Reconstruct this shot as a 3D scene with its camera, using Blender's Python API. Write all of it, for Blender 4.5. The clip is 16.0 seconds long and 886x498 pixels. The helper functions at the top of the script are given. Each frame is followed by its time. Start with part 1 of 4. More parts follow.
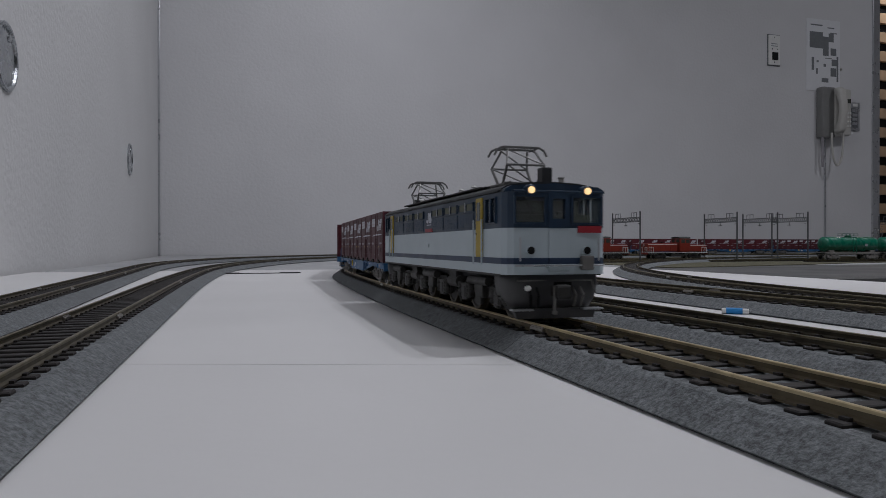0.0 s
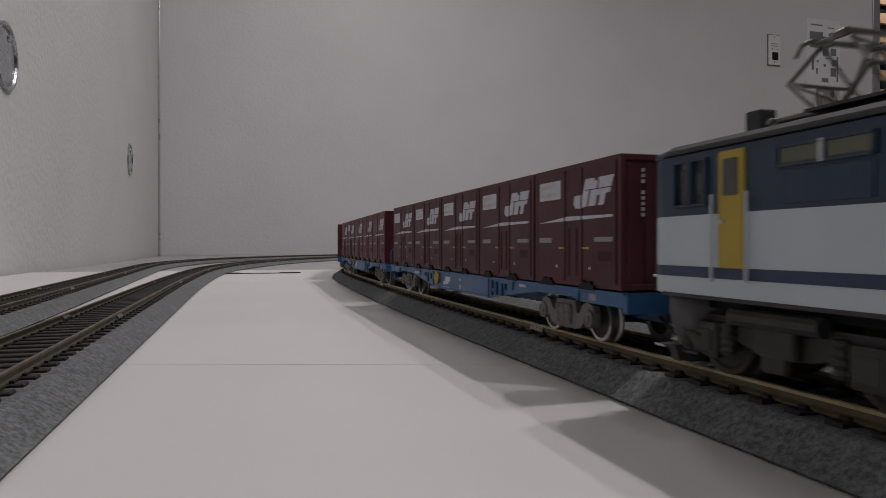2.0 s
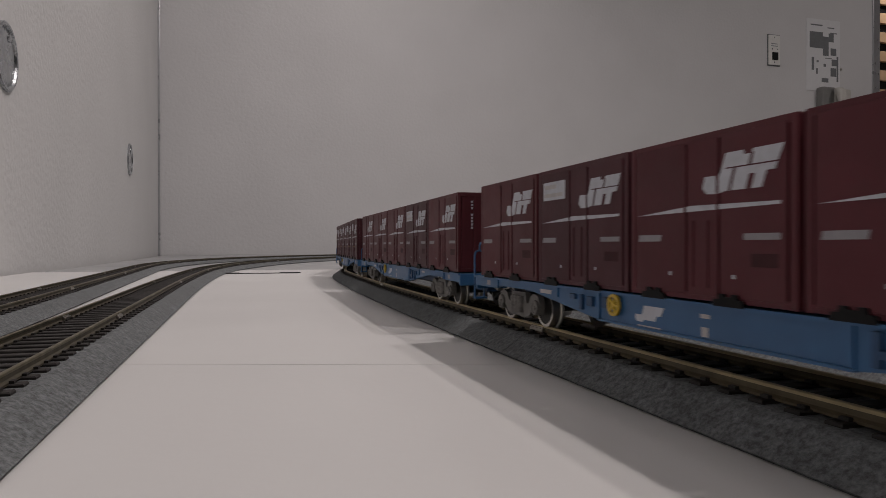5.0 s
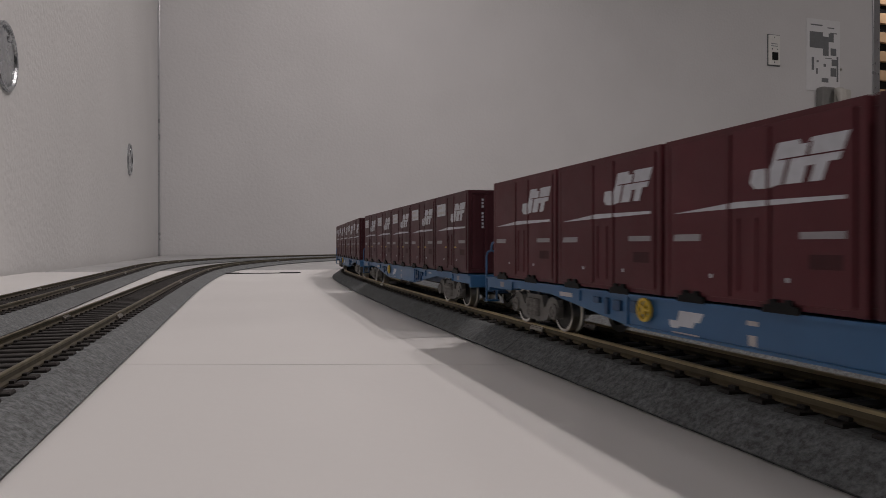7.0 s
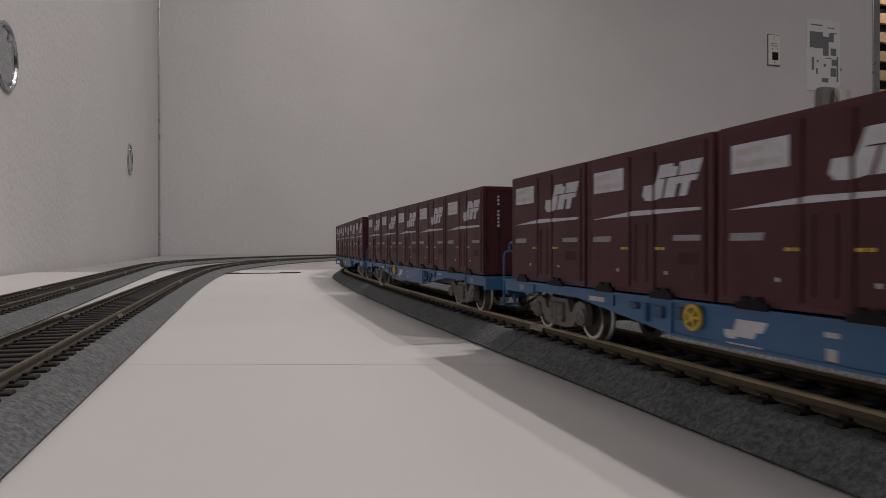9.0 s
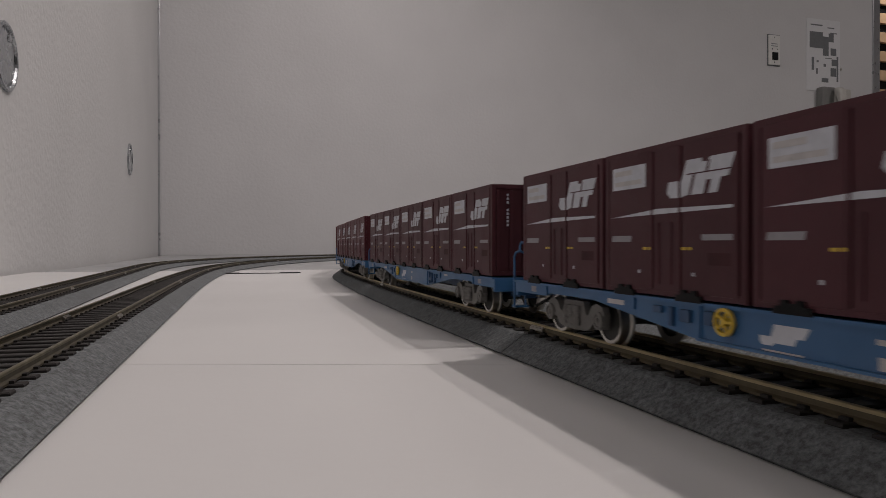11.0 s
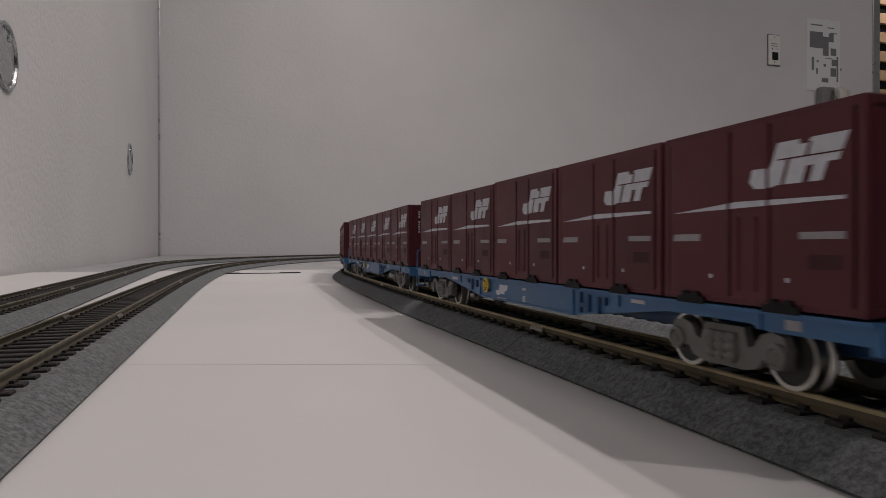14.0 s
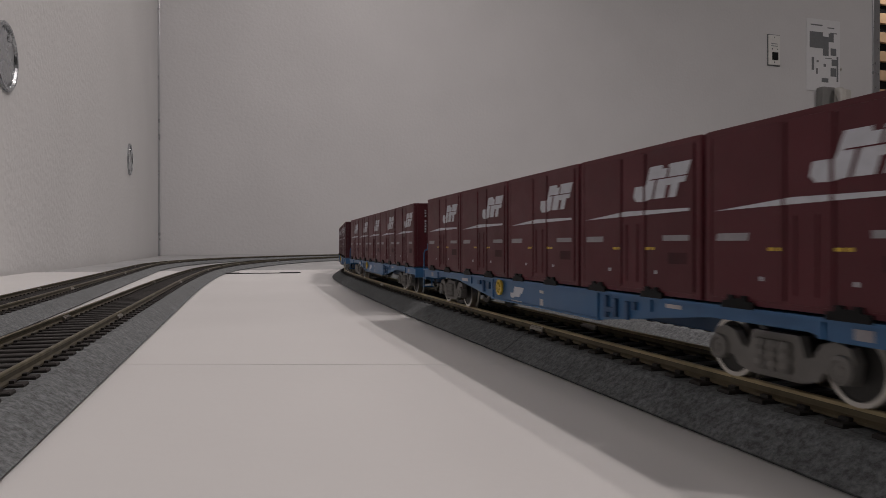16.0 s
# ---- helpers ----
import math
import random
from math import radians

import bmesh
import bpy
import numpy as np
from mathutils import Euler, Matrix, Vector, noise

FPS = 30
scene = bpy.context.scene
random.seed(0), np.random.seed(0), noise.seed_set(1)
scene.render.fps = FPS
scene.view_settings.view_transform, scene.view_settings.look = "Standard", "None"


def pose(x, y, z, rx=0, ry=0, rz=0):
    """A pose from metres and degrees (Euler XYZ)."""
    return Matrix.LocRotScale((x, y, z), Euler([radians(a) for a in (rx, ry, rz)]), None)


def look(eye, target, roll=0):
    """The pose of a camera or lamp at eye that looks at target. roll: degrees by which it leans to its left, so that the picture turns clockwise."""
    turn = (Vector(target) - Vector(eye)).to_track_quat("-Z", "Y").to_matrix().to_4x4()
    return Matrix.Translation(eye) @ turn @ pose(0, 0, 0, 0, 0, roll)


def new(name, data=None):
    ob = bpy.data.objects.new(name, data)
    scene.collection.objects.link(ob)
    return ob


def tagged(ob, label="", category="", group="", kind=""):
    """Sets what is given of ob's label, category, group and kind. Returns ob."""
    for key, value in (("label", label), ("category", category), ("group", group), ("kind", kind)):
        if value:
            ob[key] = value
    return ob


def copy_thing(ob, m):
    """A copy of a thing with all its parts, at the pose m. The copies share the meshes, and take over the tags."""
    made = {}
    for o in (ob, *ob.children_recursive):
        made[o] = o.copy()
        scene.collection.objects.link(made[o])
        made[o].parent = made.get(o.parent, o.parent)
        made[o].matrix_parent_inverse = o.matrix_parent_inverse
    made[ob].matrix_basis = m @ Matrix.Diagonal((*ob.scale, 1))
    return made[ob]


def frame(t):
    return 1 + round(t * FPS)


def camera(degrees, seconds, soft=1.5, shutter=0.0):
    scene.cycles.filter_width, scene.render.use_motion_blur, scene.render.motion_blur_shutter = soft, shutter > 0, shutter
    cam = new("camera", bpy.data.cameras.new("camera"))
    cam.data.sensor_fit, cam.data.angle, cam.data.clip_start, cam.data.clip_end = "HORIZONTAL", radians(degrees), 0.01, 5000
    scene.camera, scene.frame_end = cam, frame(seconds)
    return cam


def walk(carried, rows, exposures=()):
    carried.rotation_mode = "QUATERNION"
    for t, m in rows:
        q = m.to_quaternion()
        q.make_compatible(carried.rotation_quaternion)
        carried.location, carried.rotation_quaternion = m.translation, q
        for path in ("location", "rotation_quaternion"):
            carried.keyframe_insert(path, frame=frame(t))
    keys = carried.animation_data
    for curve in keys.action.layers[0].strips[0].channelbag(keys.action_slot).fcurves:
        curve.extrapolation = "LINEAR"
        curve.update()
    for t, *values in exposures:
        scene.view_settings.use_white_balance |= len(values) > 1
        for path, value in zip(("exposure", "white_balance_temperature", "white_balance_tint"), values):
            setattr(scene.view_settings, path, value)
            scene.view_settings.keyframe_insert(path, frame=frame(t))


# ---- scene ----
# ---------- plan: room axes, x to the right along the back wall, y along the side wall ----------
BOARD = 0.740            # top of the white layout board
LIFT = 0.6               # mm by which the main line stands higher than the others
RAIL = BOARD + 0.0083 + LIFT * 0.001    # top of the rails of the main line
EYE = BOARD + 0.0326
cam = camera(65.9, 16.0, soft=0.85, shutter=0.3)
AIM = (0.0 + math.sin(radians(17)), math.cos(radians(17)), EYE - 0.0045)
EYE_POSE = look((0, 0, EYE), AIM, 0)
walk(cam, [(0.0, EYE_POSE), (16.0, EYE_POSE)],
     exposures=[(0.0, -0.06, 5850, 15), (0.9, -0.05, 5950, 16), (1.5, 0.0, 6150, 19), (2.6, 0.06, 6700, 19), (16.0, 0.06, 6700, 19)])

# ---------- light ----------
world = bpy.data.worlds.new("world")
scene.world = world
world.use_nodes = True
world.node_tree.nodes["Background"].inputs[0].default_value = (0.9, 0.93, 1.0, 1)
world.node_tree.nodes["Background"].inputs[1].default_value = 0.012


def lamp(name, x, y, z, size, watts, lean=(0, 0), color=(1, 0.97, 0.92)):
    data = bpy.data.lights.new(name, "AREA")
    data.shape, data.size, data.energy, data.color = "DISK", size, watts, color
    ob = new(name, data)
    ob.matrix_basis = pose(x, y, z, lean[0], lean[1], 0)
    return ob


CEIL = 2.60
# small downlights over the layout, placed from the train's shadows, then four unseen fill lamps added to brighten the
# walls and the room beyond, most leaning to the walls: x, y, size, watts, spread, lean
LIGHTS = [(0.97, -0.60, 0.05, 6.4, 150, (0, 0)), (0.955, 0.32, 0.05, 4.9, 150, (0, 0)), (1.165, 0.335, 0.05, 4.9, 150, (0, 0)), (1.72, 0.46, 0.10, 1.6, 150, (0, 0)),
          (0.36, 0.95, 0.16, 1.5, 150, (0, 38)), (0.55, 1.25, 0.16, 5.9, 150, (27, 0)), (3.00, 1.25, 0.16, 3.6, 160, (22, 0)), (3.9, 2.95, 0.16, 3.0, 170, (0, 0))]
for lx, ly, lsize, lw, lspread, lean in LIGHTS:
    lamp("ceiling_lamp", lx, ly, CEIL - 0.06, lsize, lw, lean).data.spread = radians(lspread)

# ---------- materials ----------


def mat(name, color, rough=0.5, metal=0.0, scale=60.0, var=0.12, bump=0.0, bscale=None, dirt=0.0, island=0.0, emit=0.0, spec=0.5):
    m = bpy.data.materials.new(name)
    m.use_nodes = True
    n, l = m.node_tree.nodes, m.node_tree.links
    b = n["Principled BSDF"]
    b.inputs["Metallic"].default_value = metal
    b.inputs["Specular IOR Level"].default_value = spec
    tc = n.new("ShaderNodeTexCoord")

    def noise_of(s, detail=4):
        t = n.new("ShaderNodeTexNoise")
        t.inputs["Scale"].default_value, t.inputs["Detail"].default_value = s, detail
        l.new(tc.outputs["Object"], t.inputs["Vector"])
        return t.outputs["Fac"]

    def ramp(src, lo, hi, a=0.3, c=0.7):
        r = n.new("ShaderNodeMapRange")
        r.inputs["From Min"].default_value, r.inputs["From Max"].default_value = a, c
        r.inputs["To Min"].default_value, r.inputs["To Max"].default_value = lo, hi
        l.new(src, r.inputs["Value"])
        return r.outputs["Result"]

    def times(col, fac):
        x = n.new("ShaderNodeVectorMath")
        x.operation = "SCALE"
        if isinstance(col, tuple):
            x.inputs[0].default_value = col
        else:
            l.new(col, x.inputs[0])
        l.new(fac, x.inputs["Scale"])
        return x.outputs["Vector"]

    col = times(tuple(color), ramp(noise_of(scale), 1 - var, 1 + var))
    col = times(col, ramp(noise_of(scale * 0.17, 2), 1 - var * 0.5, 1 + var * 0.5))
    if dirt:
        col = times(col, ramp(noise_of(scale * 0.6, 6), 1.0, 1 - dirt, 0.52, 0.72))
    if island:
        o = n.new("ShaderNodeObjectInfo")
        col = times(col, ramp(o.outputs["Random"], 1 - island, 1 + island, 0, 1))
    l.new(col, b.inputs["Base Color"])
    l.new(ramp(noise_of(scale * 0.7), max(rough - 0.08, 0.02), min(rough + 0.08, 1)), b.inputs["Roughness"])
    if bump:
        bp = n.new("ShaderNodeBump")
        bp.inputs["Strength"].default_value = bump
        bp.inputs["Distance"].default_value = 0.001
        l.new(noise_of(bscale or scale * 3, 5), bp.inputs["Height"])
        l.new(bp.outputs["Normal"], b.inputs["Normal"])
    if emit:
        b.inputs["Emission Color"].default_value = (1, 0.62, 0.22, 1)
        b.inputs["Emission Strength"].default_value = emit
    return m


def glass_mat(name, tint=(0.8, 0.85, 0.85), rough=0.05):
    m = mat(name, tint, rough)
    b = m.node_tree.nodes["Principled BSDF"]
    b.inputs["Transmission Weight"].default_value = 0.95
    b.inputs["IOR"].default_value = 1.1
    return m


def gravel_mat():
    """Grey granular plastic of the track bed: fine light and dark grains."""
    m = mat("track_bed_gravel", (0.132, 0.142, 0.147), 0.9, 0, 300, 0.16, 0.4, 1700)
    n, l = m.node_tree.nodes, m.node_tree.links
    b = n["Principled BSDF"]
    v = n.new("ShaderNodeTexNoise")
    v.inputs["Scale"].default_value, v.inputs["Detail"].default_value, v.inputs["Roughness"].default_value = 850, 5, 0.7
    tc = n.new("ShaderNodeTexCoord")
    l.new(tc.outputs["Object"], v.inputs["Vector"])
    r = n.new("ShaderNodeMapRange")
    r.inputs["To Min"].default_value, r.inputs["To Max"].default_value = 0.55, 1.45
    r.inputs["From Min"].default_value, r.inputs["From Max"].default_value = 0.36, 0.64
    l.new(v.outputs["Fac"], r.inputs["Value"])
    x = n.new("ShaderNodeVectorMath")
    x.operation = "SCALE"
    old = b.inputs["Base Color"].links[0].from_socket
    l.new(old, x.inputs[0])
    l.new(r.outputs["Result"], x.inputs["Scale"])
    l.new(x.outputs["Vector"], b.inputs["Base Color"])
    return m


M = dict(
    board=mat("white_laminate", (0.675, 0.67, 0.665), 0.42, 0, 9, 0.025, 0.05, 300, dirt=0.03),
    table=mat("grey_table_laminate", (0.34, 0.345, 0.35), 0.38, 0, 12, 0.03),
    table_dark=mat("dark_grey_table_laminate", (0.075, 0.075, 0.074), 0.42, 0, 12, 0.05),
    table_edge=mat("grey_edge_band", (0.33, 0.33, 0.33), 0.5, 0, 30, 0.05),
    wall=mat("wall_vinyl", (0.62, 0.62, 0.63), 0.5, 0, 5, 0.025, 1.0, 95),
    wall_side=mat("panel_vinyl", (0.66, 0.66, 0.66), 0.55, 0, 5, 0.025, 1.0, 110),
    ceiling=mat("ceiling_paint", (0.75, 0.75, 0.74), 0.8, 0, 6, 0.03),
    floor=mat("grey_carpet", (0.16, 0.16, 0.17), 0.95, 0, 200, 0.2, 0.5, 900),
    gravel=gravel_mat(),
    sleeper=mat("sleeper_brown_plastic", (0.015, 0.012, 0.011), 0.7, 0, 400, 0.2, island=0.25),
    rail=mat("rail_nickel_brass", (0.20, 0.175, 0.115), 0.45, 1.0, 260, 0.15, dirt=0.35),
    rail_run=mat("rail_polished_brass", (0.52, 0.43, 0.26), 0.45, 0.6, 260, 0.15, dirt=0.3),
    # rail sides: weathered brass, with their shade put into the darker colour
    railside=mat("rail_web_shaded", (0.062, 0.052, 0.034), 0.6, 0.4, 260, 0.2),
    railside_run=mat("rail_web_brass_shaded", (0.11, 0.088, 0.052), 0.6, 0.3, 260, 0.18, dirt=0.25),
    steel=mat("bright_steel", (0.50, 0.48, 0.45), 0.35, 1.0, 200, 0.08),
    wheel=mat("wheel_steel", (0.34, 0.32, 0.29), 0.35, 1.0, 200, 0.1),
    chrome=mat("brushed_chrome", (0.46, 0.48, 0.50), 0.27, 1.0, 90, 0.05),
    maroon=mat("container_maroon", (0.074, 0.021, 0.028), 0.5, 0, 110, 0.09, 0.06, 700, island=0.12, spec=0.3, dirt=0.08),
    maroon_red=mat("container_red_maroon", (0.096, 0.020, 0.027), 0.48, 0, 110, 0.09, 0.06, 700, island=0.1, spec=0.3, dirt=0.08),
    maroon_dark=mat("container_vent_maroon", (0.055, 0.018, 0.021), 0.6, 0, 200, 0.15, spec=0.2),
    decal=mat("decal_white", (0.54, 0.56, 0.61), 0.5, 0, 500, 0.08),
    decal_pale=mat("decal_pale_grey", (0.50, 0.48, 0.48), 0.55, 0, 500, 0.1),
    decal_grey=mat("decal_grey", (0.29, 0.28, 0.30), 0.55, 0, 500, 0.1),
    yellow=mat("warning_yellow", (0.62, 0.42, 0.04), 0.45, 0, 200, 0.08),
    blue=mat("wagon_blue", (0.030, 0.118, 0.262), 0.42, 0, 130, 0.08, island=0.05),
    # wagon blue with shade put into it, for deck, centre sill and fittings
    blue_shaded=mat("wagon_blue_shade", (0.02, 0.065, 0.15), 0.5, 0, 130, 0.1),
    grey_bogie=mat("bogie_grey", (0.165, 0.158, 0.149), 0.6, 0, 160, 0.15, 0.1, 600),
    black=mat("black_plastic", (0.010, 0.010, 0.011), 0.6, 0, 160, 0.15, spec=0.15),
    under=mat("underframe_dark_grey", (0.030, 0.029, 0.027), 0.6, 0, 160, 0.2, 0.15, 700),
    skirt=mat("skirt_dark_grey", (0.060, 0.060, 0.061), 0.5, 0, 120, 0.12),
    loco_blue=mat("loco_deep_blue", (0.014, 0.034, 0.066), 0.4, 0, 100, 0.06),
    loco_white=mat("loco_pale_blue_white", (0.47, 0.54, 0.575), 0.42, 0, 100, 0.03),
    loco_stripe=mat("loco_stripe_blue", (0.022, 0.042, 0.088), 0.4, 0, 100, 0.04),
    loco_roof=mat("loco_roof_grey", (0.024, 0.026, 0.029), 0.55, 0, 120, 0.12),
    door_yellow=mat("loco_door_yellow", (0.40, 0.29, 0.03), 0.45, 0, 100, 0.05),
    red=mat("plate_red", (0.33, 0.018, 0.03), 0.45, 0, 150, 0.05),
    window_dark=mat("cab_window_dark", (0.055, 0.060, 0.052), 0.08, 0, 80, 0.1),
    cab_inside=mat("cab_interior_green", (0.12, 0.125, 0.09), 0.7, 0, 80, 0.1),
    pane=glass_mat("clear_pane"),
    glow=mat("headlight_glow", (1, 0.85, 0.6), 0.3, 0, 60, 0.02, emit=1.1),
    panto=mat("pantograph_grey", (0.17, 0.17, 0.165), 0.45, 0.4, 300, 0.1),
    diesel_red=mat("diesel_orange_red", (0.19, 0.023, 0.012), 0.42, 0, 100, 0.06),
    white=mat("white_paint", (0.72, 0.72, 0.70), 0.45, 0, 100, 0.04),
    tank_green=mat("tank_green", (0.005, 0.105, 0.062), 0.28, 0, 90, 0.06),
    ground=mat("scenery_turf", (0.080, 0.076, 0.045), 0.95, 0, 160, 0.35, 0.8, 500),
    mast=mat("mast_grey", (0.085, 0.09, 0.095), 0.5, 0.3, 200, 0.1),
    # darker grey stands in for shade on the telephone's left side
    phone_box=mat("phone_box_shaded", (0.20, 0.20, 0.195), 0.5, 0, 60, 0.04),
    phone=mat("phone_beige_grey", (0.50, 0.49, 0.46), 0.38, 0, 60, 0.03),
    paper=mat("paper_white", (0.70, 0.71, 0.73), 0.5, 0, 60, 0.02),
    print_grey=mat("print_grey", (0.16, 0.17, 0.18), 0.6, 0, 90, 0.08),
    alu=mat("aluminium_trim", (0.50, 0.51, 0.53), 0.32, 0.8, 60, 0.05),
    wood=mat("pale_wood", (0.50, 0.34, 0.20), 0.5, 0, 14, 0.18),
    erase_blue=mat("label_blue", (0.02, 0.22, 0.55), 0.4, 0, 100, 0.05),
)

# ---------- mesh helpers (millimetres in, metres out) ----------


def part(name, bm, material, parent=None, label="", smooth=False):
    bm.transform(Matrix.Scale(0.001, 4))
    bmesh.ops.recalc_face_normals(bm, faces=bm.faces)
    me = bpy.data.meshes.new(name)
    if smooth:
        for f in bm.faces:
            f.smooth = True
    bm.to_mesh(me)
    bm.free()
    me.materials.append(M[material])
    ob = new(name, me)
    if parent:
        ob.parent = parent
    if label:
        ob["label"] = label
    return ob


def at(ob, x, y, z, rz=0):
    ob.matrix_basis = pose(x, y, z, 0, 0, rz)
    return ob


def box(bm, cx, cy, cz, sx, sy, sz, bevel=0.0, rot=None):
    m = Matrix.Translation((cx, cy, cz))
    if rot:
        m = m @ rot
    g = bmesh.ops.create_cube(bm, size=1.0, matrix=m @ Matrix.Diagonal((sx, sy, sz, 1)))
    if bevel:
        es = list({e for v in g["verts"] for e in v.link_edges})
        bmesh.ops.bevel(bm, geom=es, offset=bevel, segments=2, affect="EDGES", profile=0.6)
    return bm


def rod(bm, a, b, r, seg=8, r2=None):
    a, b = Vector(a), Vector(b)
    d = b - a
    m = Matrix.Translation((a + b) / 2) @ d.to_track_quat("Z", "Y").to_matrix().to_4x4()
    bmesh.ops.create_cone(bm, cap_ends=True, segments=seg, radius1=r, radius2=r if r2 is None else r2, depth=d.length, matrix=m)
    return bm


def prism(bm, prof, axis, a, b):
    """Extrude a closed outline of (u, v) along axis 'x' or 'y' from a to b."""
    def p(u, v, w):
        return (w, u, v) if axis == "x" else ((u, w, v) if axis == "y" else (u, v, w))
    lo = [bm.verts.new(p(u, v, a)) for u, v in prof]
    hi = [bm.verts.new(p(u, v, b)) for u, v in prof]
    k = len(prof)
    bm.faces.new(lo[::-1])
    bm.faces.new(hi)
    for i in range(k):
        bm.faces.new((lo[i], lo[(i + 1) % k], hi[(i + 1) % k], hi[i]))
    return bm


def lathe(bm, prof, axis="x", seg=24, centre=(0, 0, 0)):
    """Turn an outline of (along, radius) about an axis."""
    rings = []
    for w, r in prof:
        ring = []
        for i in range(seg):
            a = 2 * math.pi * i / seg
            u, v = r * math.cos(a), r * math.sin(a)
            q = {"x": (w, u, v), "y": (u, w, v), "z": (u, v, w)}[axis]
            ring.append(bm.verts.new(Vector(q) + Vector(centre)))
        rings.append(ring)
    for r0, r1 in zip(rings, rings[1:]):
        for i in range(seg):
            bm.faces.new((r0[i], r0[(i + 1) % seg], r1[(i + 1) % seg], r1[i]))
    bm.faces.new(rings[0][::-1])
    bm.faces.new(rings[-1])
    return bm


def ring(bm, prof, axis, seg, centre):
    """Turn a closed outline of (along, radius) about an axis into a hollow ring."""
    rows = []
    for w, r in prof:
        row = []
        for i in range(seg):
            a = 2 * math.pi * i / seg
            u, v = r * math.cos(a), r * math.sin(a)
            q = {"x": (w, u, v), "y": (u, w, v), "z": (u, v, w)}[axis]
            row.append(bm.verts.new(Vector(q) + Vector(centre)))
        rows.append(row)
    for r0, r1 in zip(rows, rows[1:] + rows[:1]):
        for i in range(seg):
            bm.faces.new((r0[i], r0[(i + 1) % seg], r1[(i + 1) % seg], r1[i]))
    return bm


def B():
    return bmesh.new()


def empty(name):
    ob = new(name)
    ob.empty_display_size = 0.02
    return ob

# ---------- paths of the tracks ----------


class Path:
    """A line of straights and arcs: start x, y, heading in degrees from +y towards +x, then (length, radius); radius 0 is straight, positive turns to +x."""

    def __init__(self, x, y, heading, parts):
        self.runs, h = [], radians(heading)
        s = 0.0
        for length, r in parts:
            self.runs.append((s, x, y, h, length, r))
            if r:
                a = length / r
                x, y = x + r * (math.cos(h) - math.cos(h + a)), y + r * (math.sin(h + a) - math.sin(h))
                h += a
            else:
                x, y = x + length * math.sin(h), y + length * math.cos(h)
            s += length
        self.length = s

    def where(self, s):
        run = self.runs[0]
        for q in self.runs:
            if s >= q[0]:
                run = q
        s0, x, y, h, _, r = run
        d = s - s0
        if r:
            a = d / r
            return x + r * (math.cos(h) - math.cos(h + a)), y + r * (math.sin(h + a) - math.sin(h)), h + a
        return x + d * math.sin(h), y + d * math.cos(h), h


START = -0.9
MAIN_X = 0.0975
QUARTER = math.pi / 2
PATHS = dict(
    main=Path(MAIN_X, START, 0, [(0.20 - START, 0), (0.42, 7.0), (1.5108 * 1.19, 1.19), (2.2, 0)]),
    left_inner=Path(-0.0660, START, 0.8, [(0.45 - START, 0), (0.30, 7.0), (1.514 * 1.75, 1.75), (1.6, 0)]),
    left_outer=Path(-0.1000, START, 0, [(0.28 - START, 0), (0.105, -5.0), (0.545, 0), (1.5918 * 1.50, 1.50), (1.8, 0)]),
    right_second=Path(0.1570, START, 0, [(0.50 - START, 0), (QUARTER * 1.18, 1.18), (0.6, 0)]),
    right_third=Path(0.2560, START, 0, [(0.36 - START, 0), (0.75, 1.05)]),
    right_curve=Path(0.2970, 0.24, 9, [(0.052, 0), (1.55, 1.25)]),
)

# ---------- room ----------
WALL_X, WALL_Y, DOOR_X = -0.252, 2.560, 2.952
mm = 1000.0


def slab(name, x0, x1, y0, y1, z0, z1, material, label, bevel=0.0, kind="structure"):
    ob = part(name, box(B(), (x0 + x1) * 500, (y0 + y1) * 500, (z0 + z1) * 500, (x1 - x0) * mm, (y1 - y0) * mm, (z1 - z0) * mm, bevel), material)
    return tagged(ob, label, name.split("_")[0], kind=kind)


